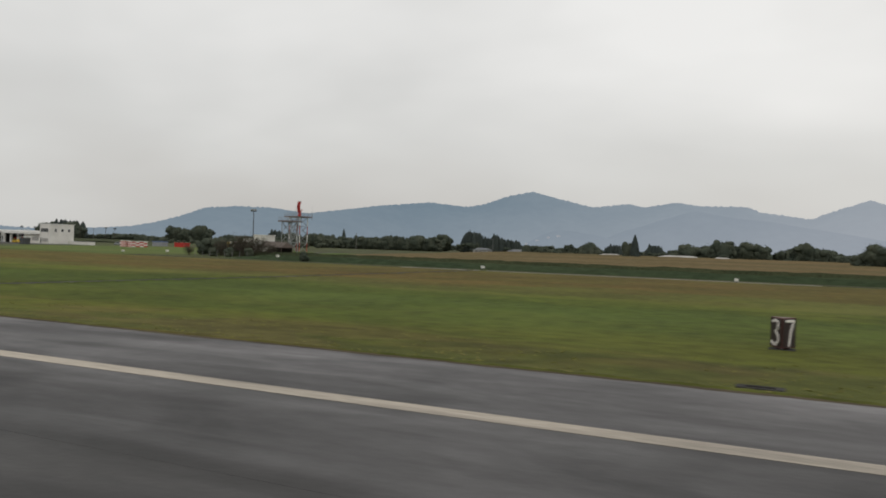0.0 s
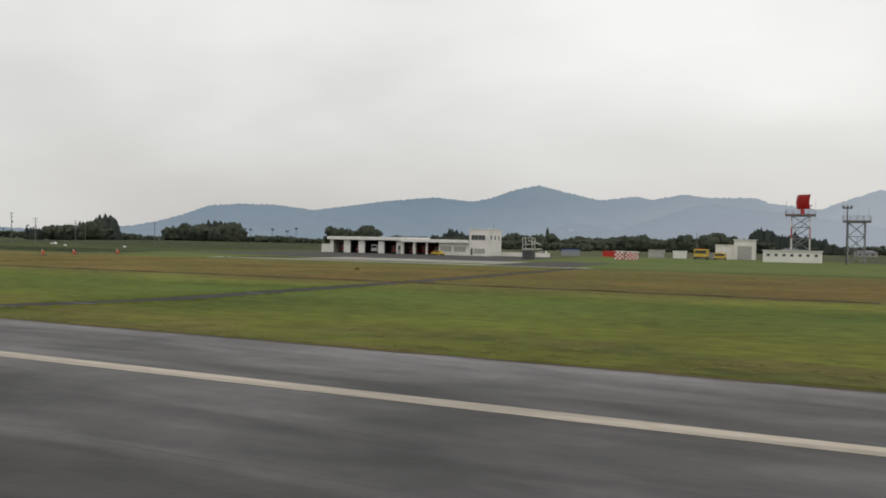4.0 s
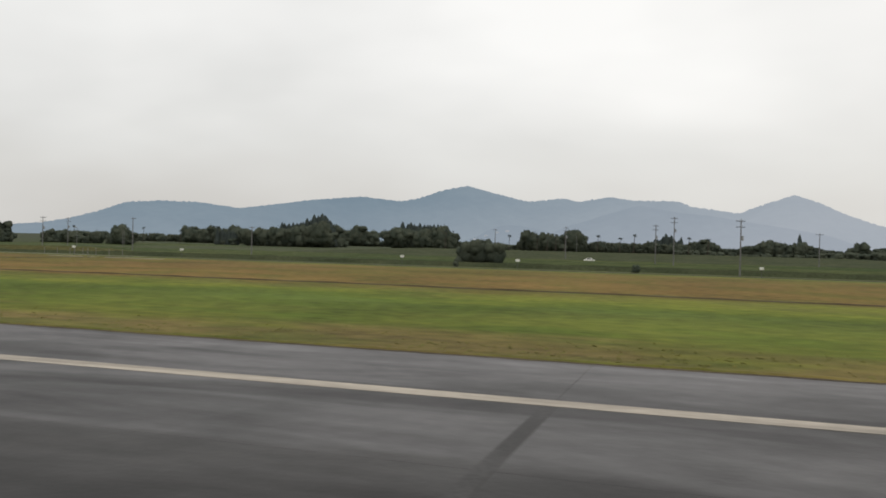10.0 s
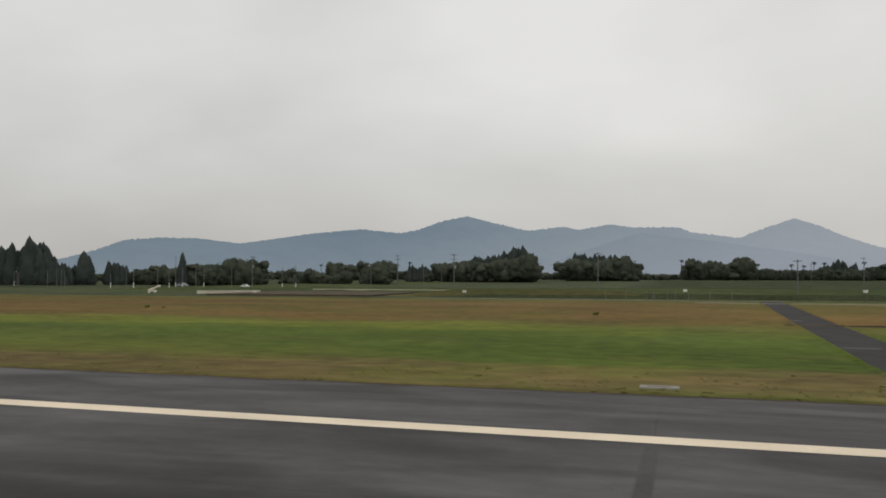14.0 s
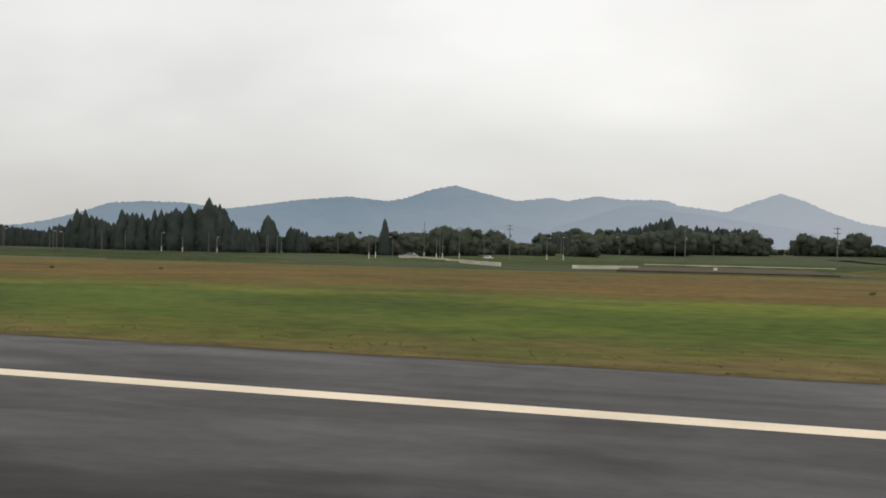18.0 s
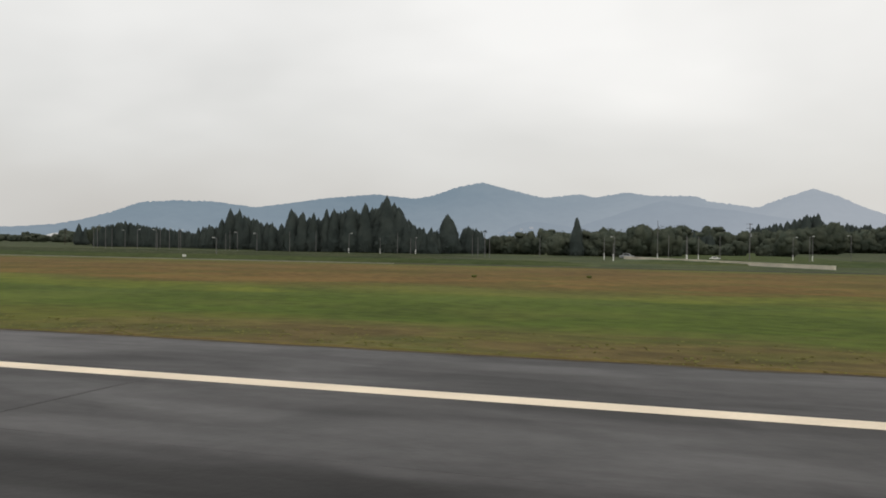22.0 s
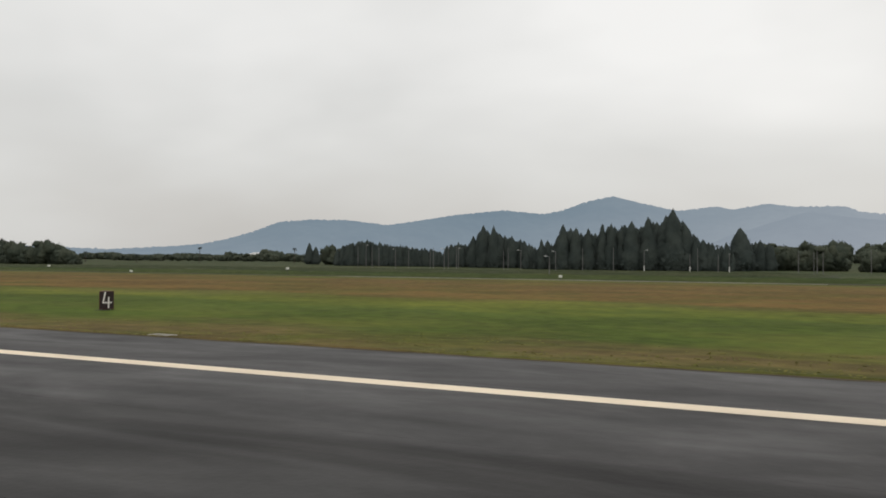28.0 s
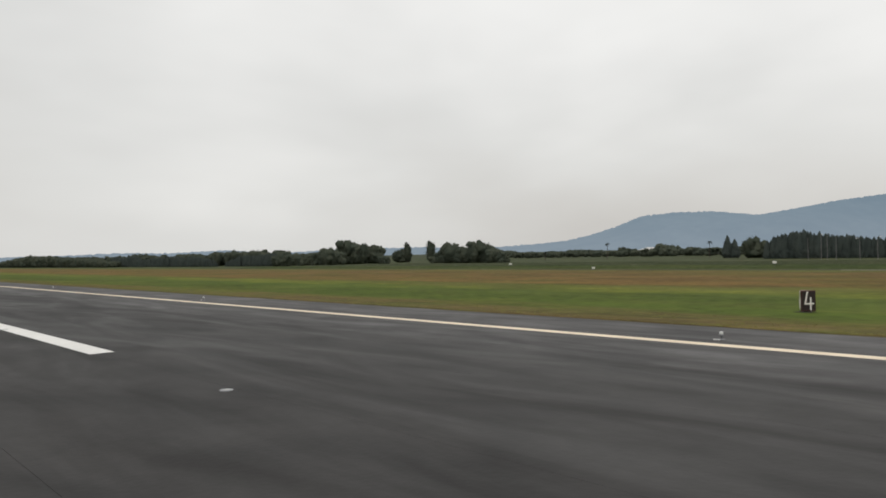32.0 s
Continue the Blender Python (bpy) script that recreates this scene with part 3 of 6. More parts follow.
tagged(strip("concrete_apron", -22, 13.8, 112, 127.5, 0.034, 0.06, M_HARDSTAND), "pale concrete hardstand beside the turf", "apron", kind="structure")
tagged(strip("service_road", -34, 30, 104.5, 108, 0.026, 0.06, M_HARDSTAND), "pale concrete road along the hardstand", "road", kind="structure")

tagged(strip("lawn", 8, 90, 106.5, 205, 0.012, 0.05, M_LAWN), "mown green lawn round the radar compound and hardstands", "lawn", kind="structure")
tagged(strip("lawn", -64, -34.2, 107, 127.8, 0.012, 0.05, M_LAWN), "mown green lawn before the fire station", "lawn", kind="structure")

# shallow ditch along the strip, a dark furrow in the turf
dv, df = [], []
for i in range(161):
    x = 60 - i * 1.75
    y = 55.7 + 0.35 * math.sin(x * 0.07) + 0.2 * math.sin(x * 0.31)
    dv += [(x, y - 0.38, level(y) + 0.012), (x, y - 0.16, level(y) + 0.08 + 0.03 * math.sin(x * 0.9)), (x, y + 0.2, level(y) + 0.06), (x, y + 0.38, level(y) + 0.012)]
for i in range(160):
    df += [(4 * i + k, 4 * i + k + 1, 4 * i + k + 5, 4 * i + k + 4) for k in range(3)]
tagged(sheet("ditch", dv, df, M_SOIL_SHADE), "dark earthen drainage furrow in the turf", "ditch", kind="structure")
tagged(strip("soil_bank", -297, -270, 109, 138, 0.20, 0.25, M_SOIL_SHADE), "bank of dark bare soil beside the fields", "soil", kind="structure")


def field(x0, x1, y0, y1, high, material, label, pitch=1.6, rise=0.0):
    """A crop in rows with ragged tops."""
    rd = random.Random(int(x0 + y0))
    vs, fs = [], []
    rows = max(2, int((y1 - y0) / pitch))
    nx = max(4, int((x1 - x0) / 2.2))
    for r in range(rows):
        y = y0 + (y1 - y0) * r / rows
        base = len(vs)
        for i in range(nx + 1):
            x = x0 + (x1 - x0) * i / nx
            h = high * rd.uniform(0.72, 1.08) * min(1.0, 0.08 + min(x - x0, x1 - x) / 9.0)
            z = level(y) + rise * r / rows
            vs += [(x, y, z), (x, y + pitch * rd.uniform(0.2, 0.35), z + h), (x, y + pitch * rd.uniform(0.55, 0.75), z + h * rd.uniform(0.85, 1.0)), (x, y + pitch * 0.97, z + high * 0.15)]
        for i in range(nx):
            a, b = base + 4 * i, base + 4 * i + 4
            fs += [(a + k, a + k + 1, b + k + 1, b + k) for k in range(3)]
    return tagged(sheet("crop_field", vs, fs, material), label, "crop field", kind="stuff")


field(112, 480, 109, 119, 0.75, M_GREENCROP, "low green crop in long rows beyond the turf", 1.3)
field(96, 480, 121, 131, 1.05, M_TALLCROP, "tall dark green maize in rows", 1.5)
field(100, 500, 136, 260, 0.35, M_RIPE, "ripe straw-brown field beyond the maize", 3.4, 1.7)
field(-640, -345, 109, 121, 0.42, M_CROP, "dark green crop in rows beyond the turf", 1.5)
field(-640, -370, 125, 158, 0.40, M_TALLCROP, "dark green crop below the cedar wood", 2.4)
field(-262, -62, 110, 122, 0.50, M_TALLCROP, "dark green crop in rows beyond the perimeter road", 1.5)
field(-262, -70, 128, 176, 0.35, M_CROP, "mid green crop in long rows", 2.6)
field(-240, -76, 186, 290, 0.35, M_TALLCROP, "wide dark green field below the far trees", 4.2, 0.9)
field(-268, -228, 111, 124, 0.95, M_RANK, "tall yellowish rank grass beside the bare soil", 1.4)
field(-345, -250, 132, 168, 0.35, M_CROP, "rough green field below the mixed wood", 2.6)
field(-345, -300, 175, 280, 0.4, M_CROP, "green field in front of the mixed wood", 4.0)

# ---- mountains ----
# bearing in degrees from the view across the runway, and height of the skyline in metres
RIDGE = ((-84, 26), (-76, 34), (-73.5, 41), (-70.5, 35), (-67, 46), (-64, 26), (-58, 38), (-54, 40), (-50, 26), (-46.3, 44), (-44.3, 58), (-42.8, 85), (-41, 130), (-39.4, 184), (-37.2, 200),
         (-34.8, 199), (-32, 172), (-29.5, 203), (-27.3, 233), (-23.8, 262), (-21, 240), (-19.7, 262), (-18.2, 309), (-16.3, 343), (-14.6, 306), (-12, 255), (-9.4, 279), (-8.6, 258), (-6.3, 290),
         (-4.7, 271), (-1.7, 269), (-0.9, 240), (2.3, 203), (3, 232), (4.3, 271), (5.6, 309), (7.1, 266), (8.5, 208), (10.5, 145), (13.6, 104), (20, 60), (32, 30))
FOOT = ((-12.6, -2), (-10.6, 52), (-9.6, 88), (-8.7, 110), (-7.7, 131), (-6.9, 152), (-6.1, 168), (-5.4, 186), (-4.6, 201), (-4.2, 205), (-3.5, 195), (-2.3, 179), (-1.0, 168), (0.3, 160), (1.4, 147), (2.5, 134), (3.9, 119), (5.7, 99), (7.7, 72), (10.7, -2))
LOW = ((-17.2, -2), (-15.7, 31), (-14.9, 66), (-14.1, 87), (-13.5, 95), (-12.5, 90), (-11.3, 78), (-9.9, 58), (-8.9, 39), (-7.4, -2))


def range_of(name, profile, radius, depth, material, label, rough=5.0, seed=0.0, near=1.0, spurs=1.0):
    """A chain of hills on an arc about the airfield, with spurs that run down from its skyline."""
    az = -0.18 + np.arange(profile[0][0], profile[-1][0] + 1e-6, 0.16)
    xs, hs = zip(*profile)
    hh = np.interp(az + 0.18, xs, hs)
    hh = np.convolve(np.pad(hh, 4, mode="edge"), (0.0, 0.0, 0.03, 0.2, 0.54, 0.2, 0.03, 0.0, 0.0), "valid")
    rows = 12
    vs, fs = [], []
    for j in range(rows + 1):
        u = j / rows
        for a, h in zip(az, hh):
            spur = noise.noise(Vector((a * 0.55 + seed, u * 2.0, seed))) * 0.5 + noise.noise(Vector((a * 1.9 + seed, u * 4.0, 3.0 + seed))) * 0.25
            spur *= spurs
            r = radius - depth * (1 - u) + spur * depth * 0.35 * math.sin(math.pi * u)
            z = -2 + (h + 2) * (u ** 0.8) + spur * h * 0.22 * math.sin(math.pi * u)
            if j == rows:
                z += rough * noise.noise(Vector((a * 5.0, seed, 9.0))) + rough * 0.5 * noise.noise(Vector((a * 14.0, seed, 4.0)))
            k = float(np.interp(a, (-31, -25), (near, 1.0)))
            vs.append((-250 + k * (156 + r * math.sin(radians(a))), k * r * math.cos(radians(a)), z * k))
    n = len(az)
    fs = [(j * n + i, j * n + i + 1, (j + 1) * n + i + 1, (j + 1) * n + i) for j in range(rows) for i in range(n - 1)]
    return tagged(sheet(name, vs, fs, material, smooth=True), label, "mountain", kind="structure")


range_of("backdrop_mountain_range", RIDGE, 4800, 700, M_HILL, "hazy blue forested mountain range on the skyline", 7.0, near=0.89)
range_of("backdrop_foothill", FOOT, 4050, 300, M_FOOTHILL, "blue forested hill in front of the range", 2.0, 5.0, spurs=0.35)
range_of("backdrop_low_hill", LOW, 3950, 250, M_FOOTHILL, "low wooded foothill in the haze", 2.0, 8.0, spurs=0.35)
for a, d, h, w in ((-15.2, 3840, 45, 8), (-14.4, 3840, 62, 6), (-13.7, 3840, 70, 8), (-42.6, 4040, 30, 12), (-16.0, 3840, 28, 5)):
    x, y = -94 + d * math.sin(radians(a)), d * math.cos(radians(a))
    town = thing("far_building", "pale building far off on the hillside", "building", "buildings on the hillside", (x, y, h - 8), -a)
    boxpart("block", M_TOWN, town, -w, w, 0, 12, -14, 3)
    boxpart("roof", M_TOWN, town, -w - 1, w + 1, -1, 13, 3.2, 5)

# ---- trees ----


def leaves(spots, rng, jitter=0.42):
    """Leaf sprays that lie loosely along the crown's surface: (point, outward direction, size) each."""
    vs, fs = [], []
    for p, out, s in spots:
        n = (out + Vector((rng.uniform(-1, 1), rng.uniform(-1, 1), rng.uniform(-1, 1))) * jitter).normalized()
        u = n.cross(Vector((rng.uniform(-1, 1), rng.uniform(-1, 1), rng.uniform(-1, 1)))).normalized()
        v = n.cross(u)
        b = len(vs)
        vs += [tuple(p - u * s), tuple(p - v * s * 0.55 + n * s * 0.2), tuple(p + u * s), tuple(p + v * s * 0.55 + n * s * 0.2)]
        fs += [(b, b + 1, b + 3), (b + 1, b + 2, b + 3)]
    return vs, fs


def conifer_crown(seed, slim=0.19, count=520, sides=12, tiers=13):
    """A pointed crown one metre high, with drooping tiers of boughs and a ragged edge."""
    rng = random.Random(seed)

    def at(u, a):
        g = slim * (1 - u ** 1.25) ** 0.72 * (1 - 0.30 * max(0.0, 0.14 - u) / 0.14)
        q = 1 + 0.30 * noise.noise(Vector((math.cos(a) * 1.6, math.sin(a) * 1.6, u * 7 + seed))) + 0.20 * noise.noise(Vector((math.cos(a) * 3.6, math.sin(a) * 3.6, u * 17 + seed)))
        return Vector((g * q * math.cos(a), g * q * math.sin(a), 0.015 + 0.985 * u))

    vs = [tuple(at(j / tiers, math.tau * (i + 0.5 * (j % 2)) / sides)) for j in range(tiers + 1) for i in range(sides)]
    fs = [(j * sides + i, j * sides + (i + 1) % sides, (j + 1) * sides + (i + 1) % sides, (j + 1) * sides + i) for j in range(tiers) for i in range(sides)]
    spots = []
    for i in range(count):
        u, a = 1 - rng.random() ** 0.62, rng.uniform(0, math.tau)
        p = at(u, a)
        k = rng.uniform(0.97, 1.12) + 0.16 * rng.random() ** 4
        p.x, p.y, p.z = p.x * k, p.y * k, p.z - rng.uniform(-0.006, 0.012)
        spots.append((p, Vector((math.cos(a), math.sin(a), 0.45)), rng.uniform(0.013, 0.030) * (1.15 - 0.6 * u) * (520 / count) ** 0.35))
    lv, lf = leaves(spots, rng)
    b = len(vs)
    return vs + lv, fs + [tuple(i + b for i in f) for f in lf]


def leafy_crown(seed, wide=0.42, low=0.12, count=600, sides=12):
    """An uneven crown one metre high: boughs of several sizes grown into one another, covered with leaf sprays."""
    rng = random.Random(seed)
    vs, fs, spots = [], [], []
    mid = (1 + low) / 2
    lobes = [(0, 0, mid - 0.06, wide * 0.74, (1 - low) * 0.44)]
    for k in range(11):
        a = k * 2.4 + rng.uniform(-0.5, 0.5)
        d, q = wide * rng.uniform(0.35, 0.72), rng.uniform(0.12, 0.26)
        lobes.append((d * math.cos(a), d * math.sin(a), rng.uniform(low + q * 0.9, 0.95 - q * 0.8), wide * rng.uniform(0.24, 0.46), q))
    for x, y, z, rw, rh in lobes:
        n, m, b = sides, max(5, sides * 2 // 3), len(vs)

        def surface(th, ph):
            v = Vector((math.sin(th) * math.cos(ph), math.sin(th) * math.sin(ph), math.cos(th)))
            q = 1 + 0.34 * noise.noise(v * 1.9 + Vector((seed * 3.1, x * 9, 0))) + 0.42 * noise.noise(v * 4.6 + Vector((seed, z * 9, 5)))
            return Vector((x + v.x * rw * q, y + v.y * rw * q, max(low * 0.4, z + v.z * rh * q))), v

        vs += [tuple(surface(math.pi * j / m, math.tau * (i + 0.5 * (j % 2)) / n)[0]) for j in range(m + 1) for i in range(n)]
        fs += [(b + j * n + i, b + (j + 1) * n + i, b + (j + 1) * n + (i + 1) % n, b + j * n + (i + 1) % n) for j in range(m) for i in range(n)]
        for i in range(count // 13 * (2 if not spots else 1)):
            p, v = surface(math.acos(rng.uniform(-0.7, 1)), rng.uniform(0, math.tau))
            spots.append((p + v * (rng.uniform(-0.004, 0.030) + 0.06 * rng.random() ** 5), (v + Vector((p.x, p.y, 0)) * 1.5).normalized(), rng.uniform(0.010, 0.028) * (600 / count) ** 0.35))
    for i in range(count * 2 // 3):
        v = Vector((rng.gauss(0, 1), rng.gauss(0, 1), rng.gauss(0.25, 1))).normalized()
        k = rng.uniform(0.78, 1.0) + 0.24 * noise.noise(v * 2.4 + Vector((seed, 0, 7)))
        p = Vector((v.x * wide * 0.92 * k, v.y * wide * 0.92 * k, max(low * 0.5, mid - 0.03 + v.z * (1 - low) * 0.47 * k)))
        spots.append((p, v, rng.uniform(0.014, 0.034) * (600 / count) ** 0.35))
    lv, lf = leaves(spots, rng, 0.85)
    b = len(vs)
    return vs + lv, fs + [tuple(i + b for i in f) for f in lf]


def tree_model(kind, seed):
    label = {"conifer": "dark green cedar with a ragged pointed crown", "broad": "dark green broadleaf tree with a lumpy crown", "poplar": "slim upright dark green tree", "shrub": "low dense dark green shrub", "scrub": "dry brownish scrub bush beside the road", "tussock": "low tussock of rank grass in the turf"}[kind]
    ob = thing({"conifer": "cedar_tree", "broad": "broadleaf_tree", "poplar": "poplar_tree", "shrub": "shrub", "scrub": "scrub_bush", "tussock": "grass_tussock"}[kind], label, {"shrub": "shrub", "scrub": "shrub", "tussock": "grass"}.get(kind, "tree"), {"conifer": "cedars", "broad": "broadleaf trees", "poplar": "slim trees", "shrub": "shrubs", "scrub": "scrub bushes", "tussock": "tussocks"}[kind], (0, -600 - 5 * seed, -1))
    bm = bmesh.new()
    if kind == "conifer":
        rod(bm, (0, 0, 0), (0, 0, 0.9), 0.017, 0.003, 7)
        for k in range(7):
            a = k * 2.4
            rod(bm, (0, 0, 0.12 + 0.1 * k), (0.11 * (1 - 0.1 * k) * math.cos(a), 0.11 * (1 - 0.1 * k) * math.sin(a), 0.13 + 0.1 * k), 0.005, 0.002, 4)
        crown, mat_ = conifer_crown(seed, 0.185 + 0.014 * (seed % 5), 620), M_CONIFER
    else:
        low = 0.06 if kind in ("broad", "poplar") else 0.02
        rod(bm, (0, 0, 0), (0.01, 0, 0.55), 0.03, 0.014, 7)
        for k in range(6):
            a = k * 1.13 + seed
            rod(bm, (0, 0, 0.22 + 0.05 * k), (0.26 * math.cos(a), 0.26 * math.sin(a), 0.45 + 0.06 * k), 0.013, 0.004, 5)
        crown, mat_ = leafy_crown(seed, 0.16 if kind == "poplar" else 0.46, low, 1700), {"scrub": M_SCRUB, "tussock": M_TUSSOCK}.get(kind, M_LEAF)
    if kind == "scrub":
        trg = random.Random(seed)
        for k in range(90):
            a, d, z0 = trg.uniform(0, math.tau), trg.uniform(0.12, 0.46), trg.uniform(0.12, 0.5)
            rod(bm, (0.3 * d * math.cos(a), 0.3 * d * math.sin(a), z0), (d * math.cos(a), d * math.sin(a), z0 + trg.uniform(0.18, 0.5)), 0.008, 0.003, 3)
        full = leafy_crown(seed, 0.46, low, 500, 6)
        loose = [f for f in full[1] if len(f) == 3]
        used = sorted({i for f in loose for i in f})
        place = {i: k for k, i in enumerate(used)}
        crown = [full[0][i] for i in used], [tuple(place[i] for i in f) for f in loose]
    part("trunk", bm, M_BARK, ob)
    sheet("crown", crown[0], crown[1], mat_, ob, smooth=True)
    return ob


MODELS = {k: [tree_model(k, s + 10 * i) for s in range(n)] for i, (k, n) in enumerate((("conifer", 6), ("broad", 7), ("poplar", 2), ("shrub", 3), ("scrub", 4), ("tussock", 2)))}
USED = set()
trng = random.Random(77)


def plant(kind, x, y, h, wide=1.0):
    m = trng.choice(MODELS[kind])
    spot = pose(x, y, level(y) - 0.05, 0, 0, trng.uniform(0, 360))
    if m in USED:
        ob = copy_thing(m, spot)
    else:
        USED.add(m)
        ob = m
        ob.matrix_basis = spot
    ob.scale = (h * wide, h * wide, h)
    return ob


FAR = {"conifer": [conifer_crown(50 + k, 0.19 + 0.014 * k, 110, 8, 8) for k in range(4)], "broad": [leafy_crown(60 + k, 0.46, 0.03, 130, 8) for k in range(5)]}


def mass(kind, spots, label):
    """The trees behind and between the front ones, and their undergrowth, as one wood."""
    vs, fs, base = [], [], 0
    for x, y, h, w in spots:
        cv, cf = trng.choice(FAR[kind])
        t = trng.uniform(0, math.tau)
        c, s_, z = math.cos(t) * h * w, math.sin(t) * h * w, level(y) - 0.1
        vs += [(x + a * c - b * s_, y + a * s_ + b * c, z + d * h) for a, b, d in cv]
        fs += [tuple(i + base for i in f) for f in cf]
        base = len(vs)
    return tagged(sheet("wood", vs, fs, M_CONIFER if kind == "conifer" else M_LEAF, smooth=True), label, "wood", kind="stuff")


def treeline(kind, y, *tops):
    """Trees along a stretch of the plan, as tall as the tops (x, height) say. The front ones stand free, the rest form one wood."""
    xs, hs = zip(*tops)
    x0, x1, mean = xs[0], xs[-1], sum(hs) / len(hs)
    cone_ = kind == "conifer"
    put = []
    for i, (x, h) in enumerate(tops):
        if h >= max(hs[max(0, i - 1):i + 2]) - 0.01 and not (put and x - put[-1] < 0.16 * h):
            plant(kind, x, y + trng.uniform(-0.8, 0.8), h * 1.01, trng.uniform(0.92, 1.12))
            put.append(x)
    n = max(1, round((x1 - x0) / ((0.20 if cone_ else 0.50) * mean)))
    for i in range(n):
        x = x0 + (x1 - x0) * (i + 0.5 + trng.uniform(-0.4, 0.4)) / n
        h = float(np.interp(x, xs, hs)) * (trng.uniform(0.86, 1.0) if cone_ else trng.uniform(0.74, 0.98))
        if min((abs(x - p) for p in put), default=99) > 0.10 * h:
            plant(kind, x, y + trng.uniform(0.2, 2.2), h, trng.uniform(0.9, 1.2))
    m = max(2, round((x1 - x0) / ((0.11 if cone_ else 0.30) * mean)))
    spots = []
    for r in range(2):
        for i in range(m):
            x = x0 + (x1 - x0) * (i + trng.uniform(0.1, 0.9)) / m
            spots.append((x, y + mean * (0.25 + 0.3 * r) + trng.uniform(-0.8, 0.8), float(np.interp(x, xs, hs)) * (trng.uniform(0.86, 1.0) if cone_ else trng.uniform(0.66, 0.95)), trng.uniform(1.05, 1.4)))
    mass(kind, spots, "dark green wood of " + ("cedars" if cone_ else "broadleaf trees") + " standing close together")
    foot = [(x0 + (x1 - x0) * (i + trng.random()) / m, y + trng.uniform(0.4, 1.6), float(np.interp(x0 + (x1 - x0) * i / m, xs, hs)) * trng.uniform(0.28, 0.5), trng.uniform(1.2, 1.7)) for i in range(m)]
    mass("conifer" if cone_ and y < 250 else "broad", foot, "dense dark green undergrowth at the foot of the trees")


# woods from the end of the strip to the radar compound, and the single trees among them
treeline("conifer", 205, (-506.0, 5.1), (-504.0, 6.4), (-501.1, 7.2), (-498.7, 7.6), (-494.9, 8.0), (-492.6, 7.1), (-490.8, 7.3), (-488.0, 6.5), (-485.4, 6.2), (-483.2, 6.4), (-480.5, 5.7), (-478.4, 5.6), (-475.8, 5.6), (-472.5, 4.8), (-470.8, 4.6))
treeline("conifer", 200, (-467.1, 6.5), (-465.5, 6.6), (-463.0, 7.0), (-461.2, 6.6), (-459.4, 6.8))
treeline("conifer", 198, (-458.2, 8.6), (-456.7, 10.7), (-454.4, 11.4), (-453.3, 8.5), (-451.3, 11.2), (-449.7, 8.8), (-448.6, 8.4), (-446.5, 8.5), (-444.7, 8.2), (-443.4, 5.9))
treeline("conifer", 195, (-441.8, 6.2), (-440.7, 6.5), (-439.1, 5.2))
treeline("conifer", 183, (-437.1, 5.8), (-435.7, 5.4), (-433.2, 7.3), (-431.8, 5.8), (-430.1, 8.1), (-427.8, 10.7), (-426.3, 8.9), (-424.6, 9.9), (-423.3, 8.5), (-421.7, 9.7), (-420.3, 8.9), (-418.6, 10.8), (-416.5, 10.8), (-414.9, 10.1), (-413.6, 11.0), (-411.6, 11.2), (-409.9, 10.5), (-407.9, 12.1), (-405.8, 11.2), (-404.2, 13.1), (-402.6, 13.9), (-401.0, 12.4), (-399.7, 10.2), (-398.5, 8.1), (-396.1, 7.4), (-394.9, 6.7), (-393.7, 5.6), (-391.3, 6.4), (-390.1, 4.6))
treeline("conifer", 195, (-387.5, 6.7), (-385.1, 7.1), (-382.9, 6.4))
treeline("broad", 200, (-383.3, 4.2), (-380.0, 4.9), (-377.9, 5.1), (-374.7, 5.3), (-371.9, 5.8), (-369.1, 4.4), (-367.5, 4.1))
treeline("broad", 192, (-363.3, 5.7), (-360.7, 6.1), (-355.8, 6.6), (-351.7, 6.9), (-348.8, 7.3), (-343.1, 7.6))
treeline("broad", 191, (-342.9, 7.7), (-340.0, 7.4), (-338.2, 7.6), (-336.1, 6.6), (-335.0, 5.6))
treeline("broad", 215, (-340.0, 4.7), (-337.3, 5.1), (-333.3, 4.0), (-330.3, 4.9), (-328.7, 3.7), (-325.6, 3.4), (-322.6, 3.9), (-319.6, 4.3))
treeline("conifer", 300, (-330.6, 6.4), (-329.5, 7.3), (-327.9, 5.7), (-325.9, 6.3), (-324.3, 7.3), (-322.7, 5.8))
treeline("broad", 305, (-320.6, 6.9), (-318.0, 7.7), (-315.4, 6.0), (-313.9, 8.1), (-311.3, 8.5), (-306.1, 9.0), (-300.0, 9.4), (-294.0, 10.5), (-288.0, 11.1), (-285.5, 11.3), (-283.6, 10.9), (-281.6, 9.6))
treeline("conifer", 314, (-308.7, 10.0), (-306.9, 10.8), (-304.8, 10.5), (-302.4, 10.9), (-299.8, 11.6), (-297.7, 11.7), (-296.0, 12.5), (-293.9, 13.4), (-292.6, 13.6), (-290.8, 14.2), (-289.2, 14.1), (-287.1, 14.7), (-286.1, 12.4))
treeline("broad", 372, (-279.3, 10.3), (-272.7, 10.7), (-263.3, 10.6), (-256.3, 10.9), (-252.3, 11.7), (-249.4, 11.0), (-247.1, 9.0), (-245.9, 6.5))
treeline("conifer", 380, (-277.2, 12.4), (-275.0, 13.5), (-273.0, 13.1), (-270.5, 13.2), (-268.1, 12.8), (-265.7, 13.0), (-262.7, 12.6), (-259.7, 12.4), (-256.5, 12.5))
